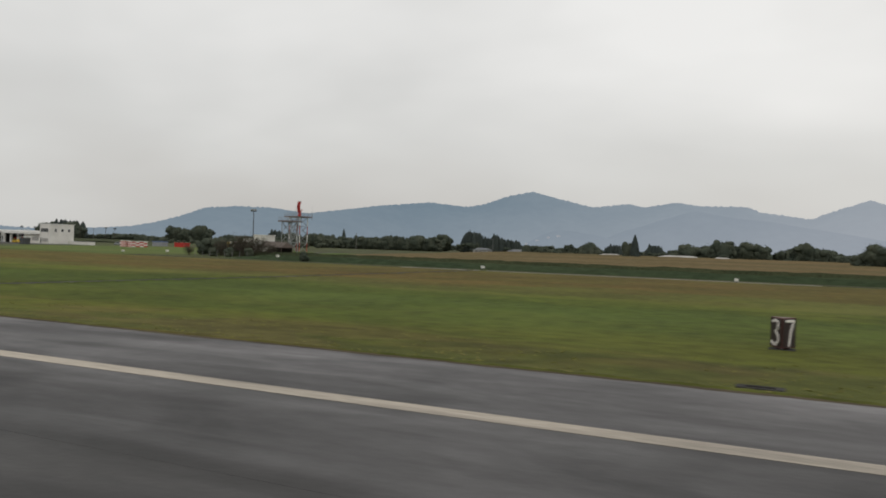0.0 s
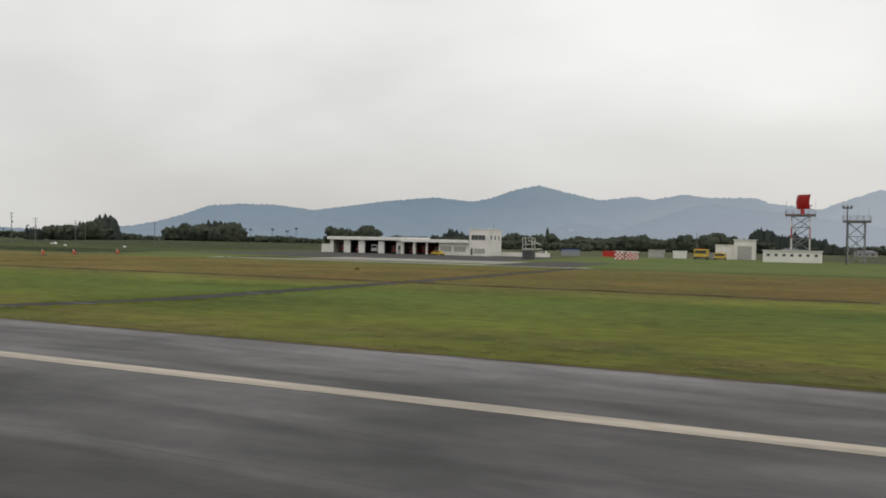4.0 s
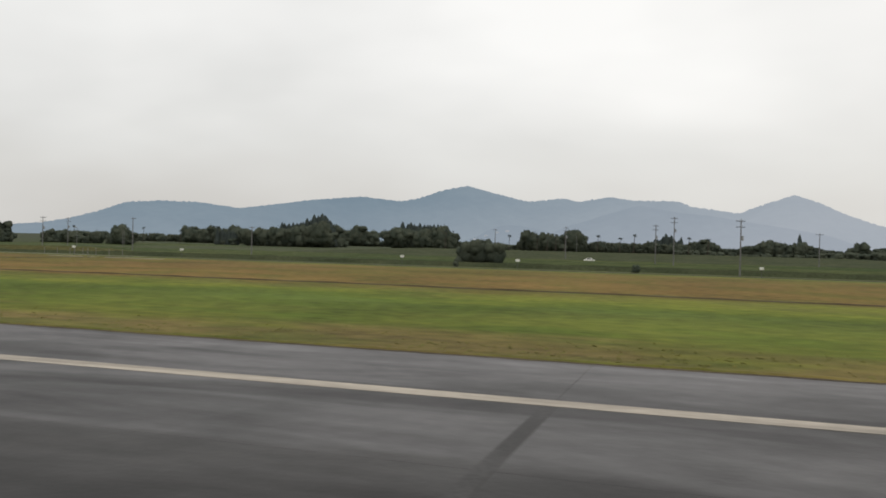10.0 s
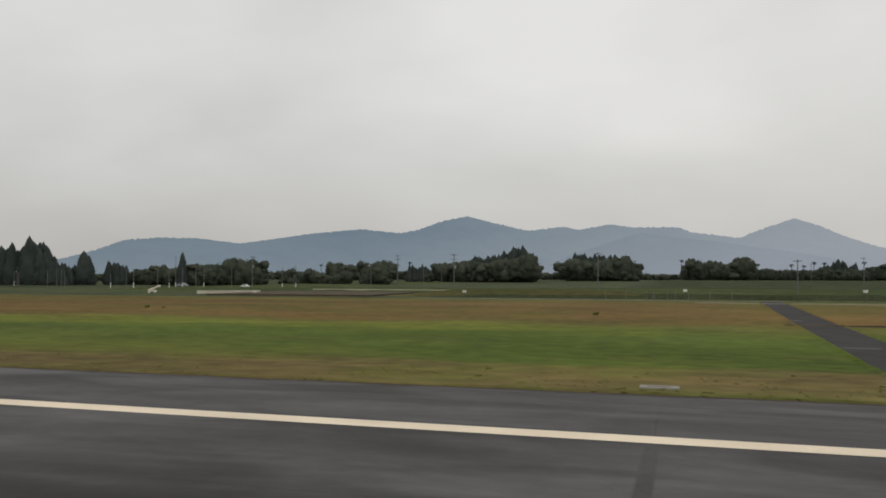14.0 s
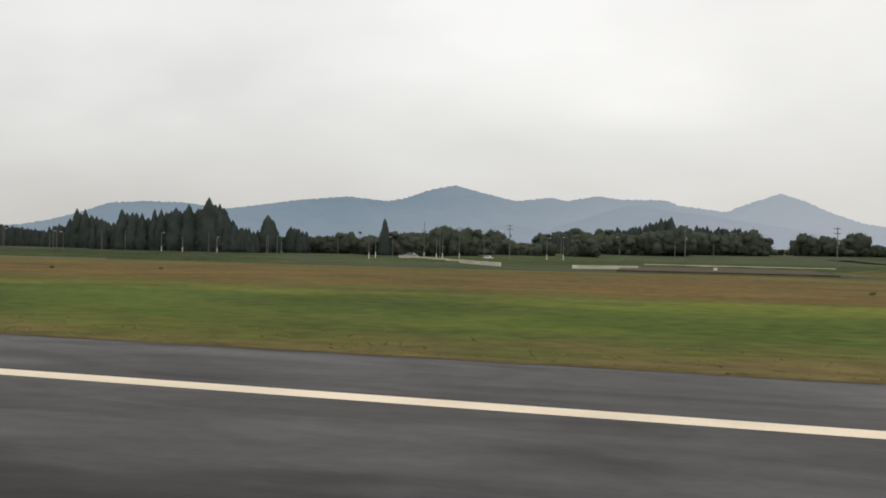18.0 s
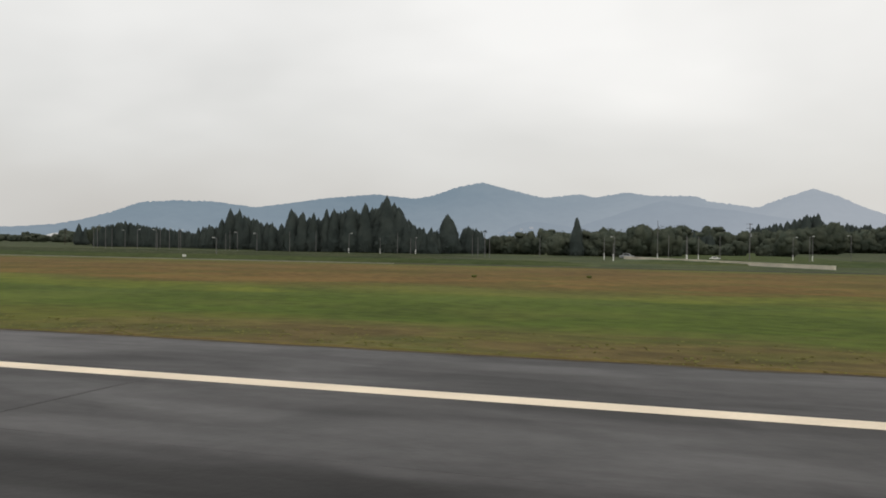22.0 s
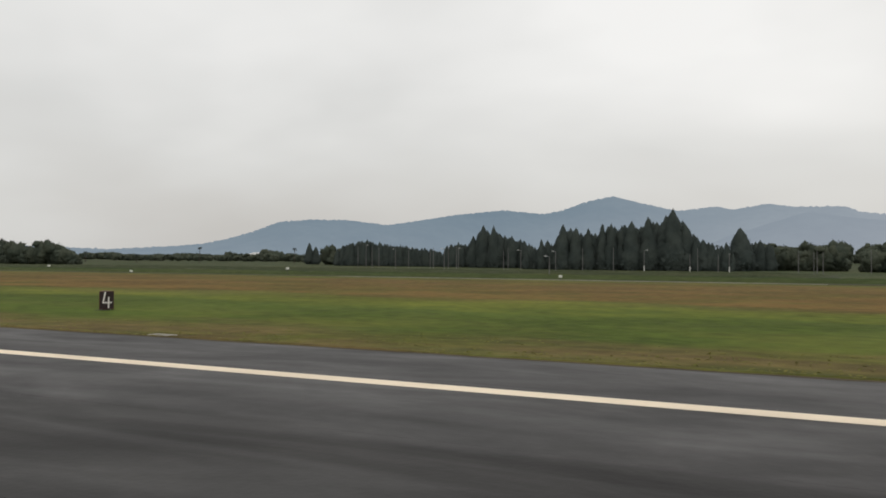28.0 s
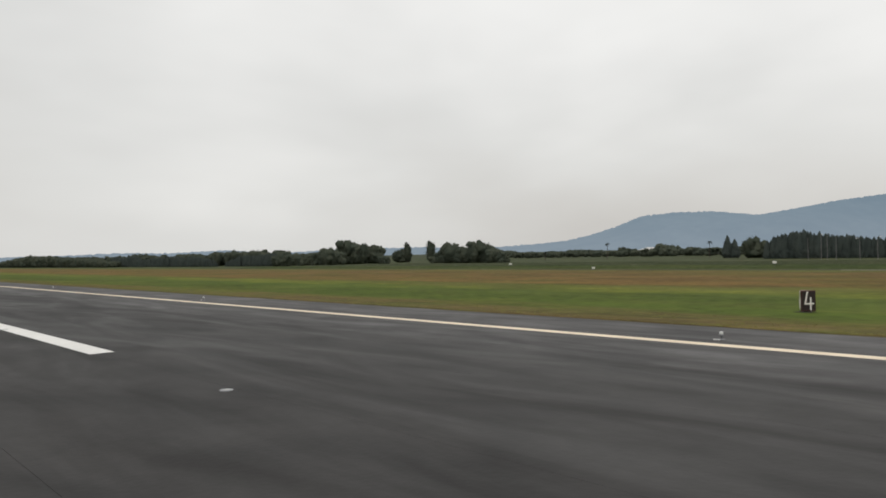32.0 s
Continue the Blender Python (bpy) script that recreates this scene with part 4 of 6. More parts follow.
treeline("broad", 433, (-225.8, 7.3), (-223.3, 10.1), (-220.0, 11.3), (-216.8, 10.7), (-214.2, 8.2), (-210.4, 10.3), (-205.9, 9.4), (-202.7, 10.5), (-199.6, 11.6), (-196.4, 12.4), (-194.5, 10.6), (-193.2, 6.5))
treeline("conifer", 455, (-155.8, 8.2), (-152.9, 8.8), (-149.6, 11.3), (-146.5, 10.6), (-143.9, 7.2), (-141.5, 9.5))
treeline("broad", 450, (-194.7, 5.4), (-185.8, 6.7), (-172.6, 6.6), (-165.3, 6.3), (-156.7, 6.9), (-140.5, 6.5), (-135.6, 7.6), (-130.1, 8.5), (-126.0, 8.2), (-123.2, 6.1))
treeline("broad", 430, (-112.1, 5.5), (-107.6, 6.6), (-103.2, 7.6), (-99.5, 8.6), (-93.0, 8.5), (-88.7, 7.6), (-85.1, 8.0), (-79.4, 6.5), (-75.9, 5.7), (-71.7, 4.1))
treeline("broad", 392, (-68.1, 6.0), (-64.3, 8.0), (-61.1, 5.9), (-56.8, 6.5), (-49.4, 7.0), (-43.3, 6.6), (-37.2, 7.0), (-31.3, 8.0), (-25.4, 8.1), (-20.7, 8.4), (-16.1, 7.7), (-11.5, 6.3), (-7.0, 6.2), (-2.5, 7.6), (0.9, 8.3), (5.3, 7.2), (10.8, 9.0), (16.0, 9.5))
treeline("broad", 362, (-44.1, 5.9), (-36.8, 5.7), (-30.8, 5.0), (-24.9, 6.0), (-19.1, 7.0), (-14.5, 6.7), (-9.9, 5.9), (-4.3, 5.5), (0.1, 7.1), (4.5, 7.6), (8.8, 6.8), (12.1, 7.4), (15.2, 8.3), (19.5, 6.8), (23.6, 7.6), (27.8, 6.8))
treeline("conifer", 384, (29.2, 9.3), (31.8, 10.9), (34.4, 11.8), (37.1, 11.4), (39.0, 10.8), (41.0, 8.8), (43.0, 8.9), (44.9, 8.3), (48.1, 10.3), (50.0, 8.4), (52.5, 8.4), (55.7, 7.8), (58.2, 7.0), (60.4, 7.3), (62.0, 4.1), (65.1, 4.2), (67.5, 3.6))
treeline("broad", 330, (86.3, 4.9), (91.5, 4.5), (95.3, 4.0), (99.1, 3.5))
treeline("broad", 300, (112.3, 4.1), (114.0, 5.3), (115.7, 3.7), (120.1, 6.0), (122.2, 6.6), (125.6, 4.5))
treeline("conifer", 300, (127.7, 5.1), (130.4, 6.0), (133.6, 5.8))
treeline("conifer", 330, (137.2, 5.2), (138.3, 6.7), (140.0, 6.4), (142.8, 6.2))
treeline("broad", 302, (143.2, 3.5), (157.4, 3.9))
treeline("broad", 298, (158.9, 6.8), (160.9, 6.0), (164.7, 7.3), (167.6, 7.7), (170.9, 8.1), (175.1, 7.6), (178.8, 8.2), (181.5, 8.1), (184.3, 6.2))
treeline("broad", 301, (188.6, 5.9), (193.9, 7.5), (197.4, 7.9), (202.6, 7.1), (205.7, 5.9), (210.3, 4.7))
treeline("broad", 225, (211.4, 6.5), (213.0, 7.1), (215.4, 7.3), (217.1, 7.0))
treeline("broad", 332, (-659.2, 2.6), (-653.6, 4.9), (-646.1, 4.1), (-638.8, 2.7), (-634.3, 4.6), (-628.9, 6.3), (-624.5, 5.6), (-619.2, 4.2), (-614.0, 2.8), (-605.5, 2.1))
treeline("broad", 222, (-521.9, 5.9), (-519.2, 6.8), (-516.4, 5.8))
treeline("broad", 161, (-601.6, 3.3), (-595.8, 4.7), (-592.3, 5.3), (-588.8, 7.2), (-585.3, 5.5), (-580.6, 7.0), (-576.6, 7.3), (-572.7, 6.6), (-568.9, 5.0), (-567.0, 2.9))
treeline("broad", 164, (-666.0, 7.0), (-661.3, 9.1), (-654.7, 9.8), (-648.3, 8.9), (-643.0, 7.9), (-641.6, 5.8))
treeline("broad", 166, (-644.0, 5.1), (-640.0, 5.1), (-635.7, 3.3))
treeline("broad", 198, (-671.6, 4.7), (-669.3, 5.9), (-666.2, 4.7))
treeline("broad", 143, (-671.9, 5.1), (-667.9, 5.8), (-660.1, 5.2), (-650.7, 5.4), (-641.7, 6.3), (-636.4, 6.5), (-631.3, 5.3))
treeline("conifer", 138, (-712.6, 1.9), (-701.5, 4.2), (-696.2, 4.8), (-691.0, 4.5), (-683.5, 4.9), (-676.2, 5.0), (-669.2, 5.2))
treeline("broad", 136, (-665.4, 4.9), (-656.5, 5.6), (-650.2, 5.5), (-642.0, 5.2), (-636.1, 5.5), (-626.6, 6.3))
treeline("conifer", 134, (-850.5, 5.3), (-843.2, 5.9), (-831.5, 4.7), (-820.1, 6.5), (-813.6, 5.5), (-807.3, 3.7), (-792.9, 4.3), (-781.2, 4.6), (-770.0, 4.8), (-762.7, 5.4), (-754.1, 4.9), (-749.0, 3.9), (-742.4, 5.1), (-729.7, 4.3), (-720.7, 3.6), (-715.5, 1.5))
treeline("broad", 126, (-1096.5, 5.1), (-1037.9, 7.8), (-987.4, 8.6), (-943.3, 7.7), (-904.3, 6.7), (-869.8, 5.2), (-848.8, 4.2), (-819.9, 3.7))
treeline("broad", 370, (-396.5, 7.5), (-393.3, 9.1), (-382.1, 8.1), (-376.9, 10.0), (-370.9, 9.3), (-364.9, 10.3))
treeline("broad", 425, (-354.4, 8.6), (-350.2, 9.4), (-343.9, 8.4), (-342.2, 11.0), (-334.5, 13.0), (-327.4, 10.8), (-323.3, 11.0), (-319.2, 12.0), (-315.2, 10.5), (-309.3, 10.4))
treeline("broad", 214, (-315.4, 3.6), (-313.0, 4.9), (-311.2, 6.6), (-309.2, 6.9), (-307.8, 4.6))
plant("conifer", -388.9, 188.8, 9.8, 1.45)
plant("conifer", -388.0, 189.6, 8.6, 1.4)
plant("conifer", -357.7, 190.4, 9.3, 0.95)
plant("conifer", -83.4, 445, 12.3, 0.9)
plant("conifer", 151.1, 247.6, 8.6, 1.1)
plant("broad", 149.0, 249.0, 6.2, 0.9)
plant("conifer", -530.5, 227.1, 7.5, 1.35)
plant("conifer", -528.6, 228.2, 6.2, 1.3)
for x, y, h in ((-661.7, 197.7, 8.6), (-653.2, 203.2, 9.3), (-639.0, 160.0, 8.2)):
    plant("poplar", x, y, h, 1.25)


def belt(kind, x0, x1, y, lo, hi, gap):
    """A far line of trees, seen only as one ragged edge."""
    n = int((x1 - x0) / gap)
    spots = []
    for i in range(n):
        x = x0 + (i + trng.random()) * gap
        q = 0.5 + noise.noise(Vector((x * 0.025, y * 0.01, 0.5))) * 0.8 + trng.uniform(-0.2, 0.2)
        spots.append((x, y + trng.uniform(-6, 6), lo + (hi - lo) * max(0.0, min(1.2, q)), trng.uniform(1.1, 1.7)))
    mass(kind, spots, "far ragged line of dark trees beyond the fields")


belt("broad", -770, -560, 342, 2.4, 4.8, 1.5)
belt("broad", -520, -330, 400, 2.6, 5.6, 2.4)
belt("broad", -240, 40, 470, 2.4, 5.0, 1.7)
belt("broad", 20, 330, 430, 2.6, 6.4, 2.6)
belt("broad", -140, -20, 330, 1.8, 4.0, 2.2)
belt("broad", -700, -440, 300, 2.6, 4.4, 2.6)
belt("broad", -1150, -690, 150, 4.5, 7.5, 3.4)
belt("broad", -345, -230, 440, 3.0, 5.6, 1.7)
belt("broad", -335, -285, 330, 3.6, 6.2, 1.5)
# shrubs by the perimeter road
for x, y, h in ((101.0, 121, 3.4), (102.6, 124, 3.8), (104.0, 119, 3.2), (105.4, 123, 4.2), (107.0, 120, 4.4), (108.6, 123, 4.0), (110.2, 119, 3.4), (111.8, 122, 3.0), (99.6, 127, 3.2), (97.6, 116, 2.2)):
    plant("scrub", x, y, h, 1.2)
for x, y, h in ((92.4, 127, 2.9), (94.2, 124, 3.4), (96.0, 126, 3.6), (97.8, 124, 3.2), (103.2, 116, 1.7), (106.4, 117, 1.9), (111.0, 117, 1.8), (129.5, 108, 1.7)):
    plant("shrub", x, y, h, 1.15)
for x, y, h in ((-164.2, 120, 4.4), (-162.0, 119.6, 3.8), (-166.3, 120.4, 3.9), (-140, 108.5, 1.2), (-165, 109, 0.9)):
    plant("shrub", x, y, h * 0.95, 1.25)
for x, y, h in ((-180.1, 30.5, 0.15), (-187.2, 44.5, 0.19), (-276.3, 66.9, 0.28), (-274.0, 66.3, 0.2), (-342.3, 74.6, 0.28), (11.5, 76.6, 0.3), (-233, 66, 0.3), (-352, 70, 0.3)):
    plant("tussock", x, y, h, 1.8)


def palm(x, y, h):
    ob = thing("palm_tree", "tall thin palm with a dark tuft of fronds", "palm", "palms beyond the fields", (x, y, level(y)))
    rodpart("trunk", M_BARK, ob, (0, 0, 0), (0.05 * h, 0, h), 0.13, 0.09, 6)
    vs, fs = [], []
    prng = random.Random(int(x))
    for k in range(16):
        a, d = k * 2.4, prng.uniform(-0.5, 0.45)
        c, s = math.cos(a), math.sin(a)
        b = len(vs)
        for u, w, dz in ((0, 0.05, 0), (0.5, 0.2, 0.32 + d * 0.5), (1.0, 0.03, d - 0.15)):
            vs += [(0.05 * h + c * u - s * w, s * u + c * w, h + dz), (0.05 * h + c * u + s * w, s * u - c * w, h + dz)]
        fs += [(b, b + 1, b + 3, b + 2), (b + 2, b + 3, b + 5, b + 4)]
    sheet("fronds", vs, fs, M_CONIFER, ob)
    return ob


for x, y, h in ((-406.4, 300, 6.7), (-368.2, 300, 6.6), (-348.9, 300, 5.7), (-330, 300, 7.5), (-201.6, 300, 6.5), (-168.1, 300, 7), (-160, 300, 6.3), (-155, 300, 7.5), (-129.3, 300, 6.4), (-135.9, 300, 6.8), (-227.1, 300, 7.9), (-190.7, 300, 6.2), (-186.8, 300, 5.9), (-183.6, 300, 7), (-180.3, 300, 6.9), (-640.6, 230, 2.6), (-581.5, 230, 5.5), (-538.9, 230, 5.1), (-612.8, 230, 2.8), (-640.8, 230, 3.8)):
    palm(x, y, h)


# ---- runway furniture ----


def edge_light():
    ob = thing("runway_edge_light", "raised white runway edge light on a short stem", "runway light", "runway edge lights")
    bm = bmesh.new()
    rod(bm, (0, 0, 0), (0, 0, 0.018), 0.10, 0.095, 16)
    part("base_plate", bm, M_METAL, ob)
    rodpart("stem", M_DARKMETAL, ob, (0, 0, 0.018), (0, 0, 0.12), 0.022, 0.022, 8)
    bm = bmesh.new()
    rod(bm, (0, 0, 0.12), (0, 0, 0.15), 0.045, 0.066, 14)
    rod(bm, (0, 0, 0.15), (0, 0, 0.17), 0.068, 0.068, 14)
    part("lamp_body", bm, M_GREY, ob)
    bm = bmesh.new()
    rod(bm, (0, 0, 0.17), (0, 0, 0.235), 0.062, 0.056, 14)
    rod(bm, (0, 0, 0.235), (0, 0, 0.255), 0.056, 0.03, 14)
    part("lens", bm, M_LAMPHEAD, ob, "clear white lens")
    boxpart("marker_plate", M_WHITE, ob, -0.17, 0.03, -0.19, -0.12, 0.0, 0.02, label="small white marker plate")
    return ob


light = edge_light()
light.matrix_basis = pose(29.1, 15.22, level(15.22))
for k in range(-12, 22):
    for y in (15.22, -16.06):
        if k or y < 0:
            copy_thing(light, pose(29.1 - 39.38 * k, y, level(y), 0, 0, 0 if y > 0 else 180))

flush = thing("flush_centre_light", "flush centreline light in a worn pale recess", "runway light", "centreline lights")
rodpart("housing", M_METAL, flush, (0, 0, -0.02), (0, 0, 0.012), 0.15, 0.13, 16)
boxpart("lens_slot", M_LAMPHEAD, flush, -0.03, 0.05, -0.05, 0.05, 0.010, 0.022)
flush.matrix_basis = pose(-405.3, -0.5, level(0.5))
for k in range(-16, 16):
    if k:
        copy_thing(flush, pose(-405.3 + 20.1 * k, -0.5, level(0.5)))


STROKES = {"3": (((-0.19, 0.36), (-0.02, 0.42), (0.16, 0.36), (0.18, 0.18), (0.02, 0.05), (0.18, -0.08), (0.20, -0.26), (0.06, -0.40), (-0.10, -0.40), (-0.21, -0.32)),),
           "4": (((-0.08, 0.42), (-0.20, -0.14), (0.24, -0.14)), ((0.10, 0.14), (0.10, -0.42))),
           "5": (((0.20, 0.40), (-0.16, 0.40), (-0.20, 0.06), (0.02, 0.12), (0.20, 0.02), (0.23, -0.16), (0.14, -0.34), (-0.04, -0.40), (-0.21, -0.33)),),
           "6": (((0.12, 0.42), (-0.06, 0.24), (-0.18, 0.00), (-0.19, -0.20), (-0.08, -0.38), (0.10, -0.38), (0.20, -0.22), (0.16, -0.04), (0.00, 0.04), (-0.16, -0.06)),),
           "7": (((-0.20, 0.40), (0.21, 0.40), (0.04, 0.02), (-0.03, -0.42)),)}


def figure(text):
    """A figure laid in small studs along its strokes, on the sign's face."""
    bm = bmesh.new()
    for line in STROKES[text]:
        for (ax, az), (bx, bz) in zip(line, line[1:]):
            n = max(1, round(math.hypot(bx - ax, bz - az) / 0.06))
            for k in range(n + 1):
                x, z = ax + (bx - ax) * k / n, az + (bz - az) * k / n
                rod(bm, (x, -0.004, z), (x, -0.034, z), 0.046, 0.036, 8)
            rod(bm, (ax, -0.006, az), (bx, -0.006, bz), 0.030, 0.030, 4)
    return bm


SW, SLANT = 0.80, 60.0


def distance_sign(text, back, x, y):
    """A wedge with one face to each way along the runway."""
    ob = thing("distance_sign", "black wedge-shaped sign with white figures " + text + " and " + back + " in turf", "sign", "distance signs", (x, y, level(y)))
    c, d = SW * math.cos(radians(SLANT)), SW * math.sin(radians(SLANT))
    bm = bmesh.new()
    tri = [(0, -d / 2), (c, d / 2), (-c, d / 2)]
    lo, hi = [bm.verts.new((px, py, 0.05)) for px, py in tri], [bm.verts.new((px, py, 1.07)) for px, py in tri]
    for f in (lo[::-1], hi, (lo[0], lo[1], hi[1], hi[0]), (lo[1], lo[2], hi[2], hi[1]), (lo[2], lo[0], hi[0], hi[2])):
        bm.faces.new(f)
    bmesh.ops.bevel(bm, geom=bm.edges[:], offset=0.012, segments=1, affect="EDGES")
    part("cabinet", bm, M_SIGNRIM, ob, "brown rimmed cabinet")
    for txt, side in ((text, 1), (back, -1)):
        face = boxpart("face", M_SIGNFACE, ob, -SW / 2 + 0.035, SW / 2 - 0.035, -0.014, -0.002, 0.10, 1.03)
        face.matrix_basis = pose(side * c / 2, 0, 0, 0, 0, side * SLANT)
        fig = part("figure", figure(txt), M_DIGIT, face, "white studded figure " + txt)
        fig.matrix_basis = pose(0, -0.013, 0.56)
    for fx, fy in ((0, -0.2), (0.22, 0.25), (-0.22, 0.25)):
        rodpart("foot", M_METAL, ob, (fx, fy, -0.06), (fx, fy, 0.08), 0.035)
    boxpart("plinth", M_SERVICE, ob, -0.42, 0.42, -0.38, 0.40, -0.06, 0.015, bevel=0.01)
    return ob


for text, back, x, y in (("7", "3", 204.8, 31.3), ("6", "4", -0.1, 30.7), ("5", "5", -204.8, 31.4), ("4", "6", -409.6, 31.8)):
    distance_sign(text, back, x, y)


def drain(x, y, paint, long=0.95):
    ob = thing("drain_cover", "pale concrete drain frame with a dark slot", "drain", "drains at the turf's edge", (x, y, level(y)))
    bm = bmesh.new()
    box(bm, -long / 2, long / 2, -0.22, -0.10, -0.03, 0.05, 0.01)
    box(bm, -long / 2, long / 2, 0.10, 0.22, -0.03, 0.05, 0.01)
    box(bm, -long / 2, -long / 2 + 0.18, -0.10, 0.10, -0.03, 0.05)
    box(bm, long / 2 - 0.18, long / 2, -0.10, 0.10, -0.03, 0.05)
    part("frame", bm, paint, ob)
    boxpart("grate", M_DARKMETAL, ob, -long / 2 + 0.185, long / 2 - 0.185, -0.095, 0.095, -0.02, 0.02)
    return ob


for x, y in ((-181.7, 19.78), (205.0, 20.0), (-226.8, 20.9), (-393.4, 19.75)):
    drain(x, y, M_WHITE if x == -181.7 else M_SERVICE if x > 0 else M_HARDSTAND)


def marker_box(x, y, z):
    ob = thing("marker_box", "small white marker box on a short post", "marker", "white marker boxes", (x, y, level(y)))
    h = z - level(y)
    rodpart("post", M_DARKMETAL, ob, (0, 0, -0.05), (0, 0, h - 0.12), 0.025)
    boxpart("box", M_WHITE, ob, -0.23, 0.23, -0.15, 0.15, h - 0.13, h + 0.16, bevel=0.03)
    boxpart("lid", M_WHITE, ob, -0.25, 0.25, -0.17, 0.17, h + 0.164, h + 0.19)
    return ob


for x, z in ((195.8, -0.65), (163.1, -0.45), (128.4, -0.1), (105.4, 0.0), (95.1, -0.3), (-50.2, 0.4), (-64.5, 0.4), (-83.2, 0.1), (-125, 0.2), (-154.7, 0.3), (-170.8, 0.4), (-206.1, 0.4), (-226, 0.35), (-254, 0.02),
             (-285.1, -0.2), (-301.9, -0.3), (-404.3, -0.42), (-448.8, 0.2), (-482.1, -0.6), (-502.8, 0.15)):
    marker_box(x, 102.8, z)


def cone(x, y, h=0.62):
    ob = thing("marker_cone", "bright orange cone marker on a dark base in the turf", "cone marker", "orange cones", (x, y, level(y)))
    boxpart("base", M_DARKMETAL, ob, -0.6, 0.6, -0.4, 0.4, 0.0, 0.12, bevel=0.03)
    bm = bmesh.new()
    rod(bm, (0, 0, 0.12), (0, 0, h), 0.27, 0.15, 14)
    rod(bm, (0, 0, h), (0, 0, h + 0.1), 0.15, 0.06, 14)
    part("cone", bm, M_ORANGE, ob)
    rodpart("post", M_WHITE, ob, (-0.35, 0.1, 0.12), (-0.35, 0.1, h + 0.1), 0.045)
    rodpart("lamp", M_LAMPHEAD, ob, (-0.35, 0.1, h + 0.1), (-0.35, 0.1, h + 0.24), 0.08, 0.06)
    return ob


for x, y in ((-51.6, 88), (-52.0, 94.1), (-53.6, 104.5)):
    cone(x, y)

# ---- poles ----


def lamp_pole(x, y, h, arm=0.5, head=True, white=False):
    ob = thing("lamp_pole", "slim grey concrete pole" + (" with a lamp arm" if head else "") + (" and a white base" if white else ""), "pole", "poles along the field road", (x, y, level(y)), random.Random(int(x * 7)).choice((0, 180, 90)))
    rodpart("shaft", M_POLE, ob, (0, 0, -0.1), (0, 0, h), 0.072, 0.048, 8)
    if white:
        rodpart("base_band", M_WHITE, ob, (0, 0, 0.0), (0, 0, 1.25), 0.085, 0.082, 8, "white painted band")
    if head:
        rodpart("arm", M_METAL, ob, (0, 0, h - 0.1), (arm, 0, h + 0.05), 0.03, 0.025, 6)
        boxpart("lamp", M_LAMPHEAD, ob, arm - 0.1, arm + 0.32, -0.11, 0.11, h - 0.02, h + 0.10, bevel=0.02)
    return ob


def utility_pole(x, y, h, arms=1):
    ob = thing("utility_pole", "tall concrete utility pole with crossarms", "utility pole", "utility poles", (x, y, level(y)), 25 if arms > 1 else 0)
    rodpart("shaft", M_POLE, ob, (0, 0, -0.1), (0, 0, h), 0.105, 0.065, 10)
    for k in range(arms):
        z = h - 0.25 - 0.75 * k
        arm_ = boxpart("crossarm", M_DARKMETAL, ob, -0.62, 0.62, 0.06, 0.13, z - 0.035, z + 0.035)
        for ix in (-0.56, -0.2, 0.2, 0.56):
            rodpart("insulator", M_GREY, arm_, (ix, 0.095, z + 0.035), (ix, 0.095, z + 0.18), 0.035, 0.022, 6)
    if arms > 1:
        rodpart("transformer", M_GREY, ob, (0.24, 0, h - 2.7), (0.24, 0, h - 2.1), 0.15, 0.15, 10)
    return ob


for x, y, h, head, white in ((-463.3, 165, 4.7, 1, 0), (-459.8, 165, 4.9, 1, 0), (-454.2, 165, 4.2, 0, 0), (-412.9, 125, 3.2, 1, 0), (-436.9, 167, 4.3, 0, 0), (-435.8, 167, 5, 0, 0), (-431.4, 163, 4.5, 1, 0), (-420.2, 152, 4.2, 1, 0), (-417.2, 161, 4.8, 0, 0), (-410.8, 161, 5, 0, 0), (-406, 168, 4.5, 1, 1), (-395.8, 161, 3.7, 0, 1), (-395.8, 172, 4.9, 0, 0), (-391.3, 168, 3.7, 0, 0), (-388.8, 164, 3.7, 1, 1), (-376.5, 165, 4.4, 0, 0), (-373.8, 159, 4.1, 0, 0)):
    lamp_pole(x, y, h, 0.5, head, white)
for x, y, h, head, white in ((-373.3, 163, 4.4, 0, 0), (-372.3, 163, 4.1, 0, 0), (-363.8, 175, 4.7, 0, 0), (-348.4, 158, 4.4, 0, 1), (-345.8, 147, 3.2, 0, 1), (-347, 165, 4.4, 1, 0), (-338.5, 160, 7.6, 0, 1), (-336.5, 165, 5, 0, 0), (-333.1, 150, 4.4, 0, 1), (-333.2, 155, 4.6, 0, 1), (-331, 160, 4.6, 0, 1), (-326.9, 165, 4.9, 0, 0), (-313.8, 165, 4.7, 1, 1), (-310.9, 165, 4.9, 1, 0), (-310.4, 165, 4.9, 0, 1), (-300.1, 185, 5.3, 1, 0), (-288.1, 190, 4.6, 0, 0)):
    lamp_pole(x, y, h, 0.5, head, white)
for x, y, h, head, white in ((-280.4, 180, 4.5, 0, 0), (-476.6, 170, 5.4, 0, 0), (-471.3, 165, 5.7, 1, 0), (-471.4, 168, 5.5, 0, 0), (-469.5, 168, 5.1, 0, 0), (-453.4, 165, 5.2, 0, 0), (-443.6, 150, 4.7, 1, 0), (-447.3, 160, 5.2, 1, 0), (-446.2, 162, 5.3, 0, 0), (-445.7, 162, 4.9, 1, 0)):
    lamp_pole(x, y, h, 0.5, head, white)

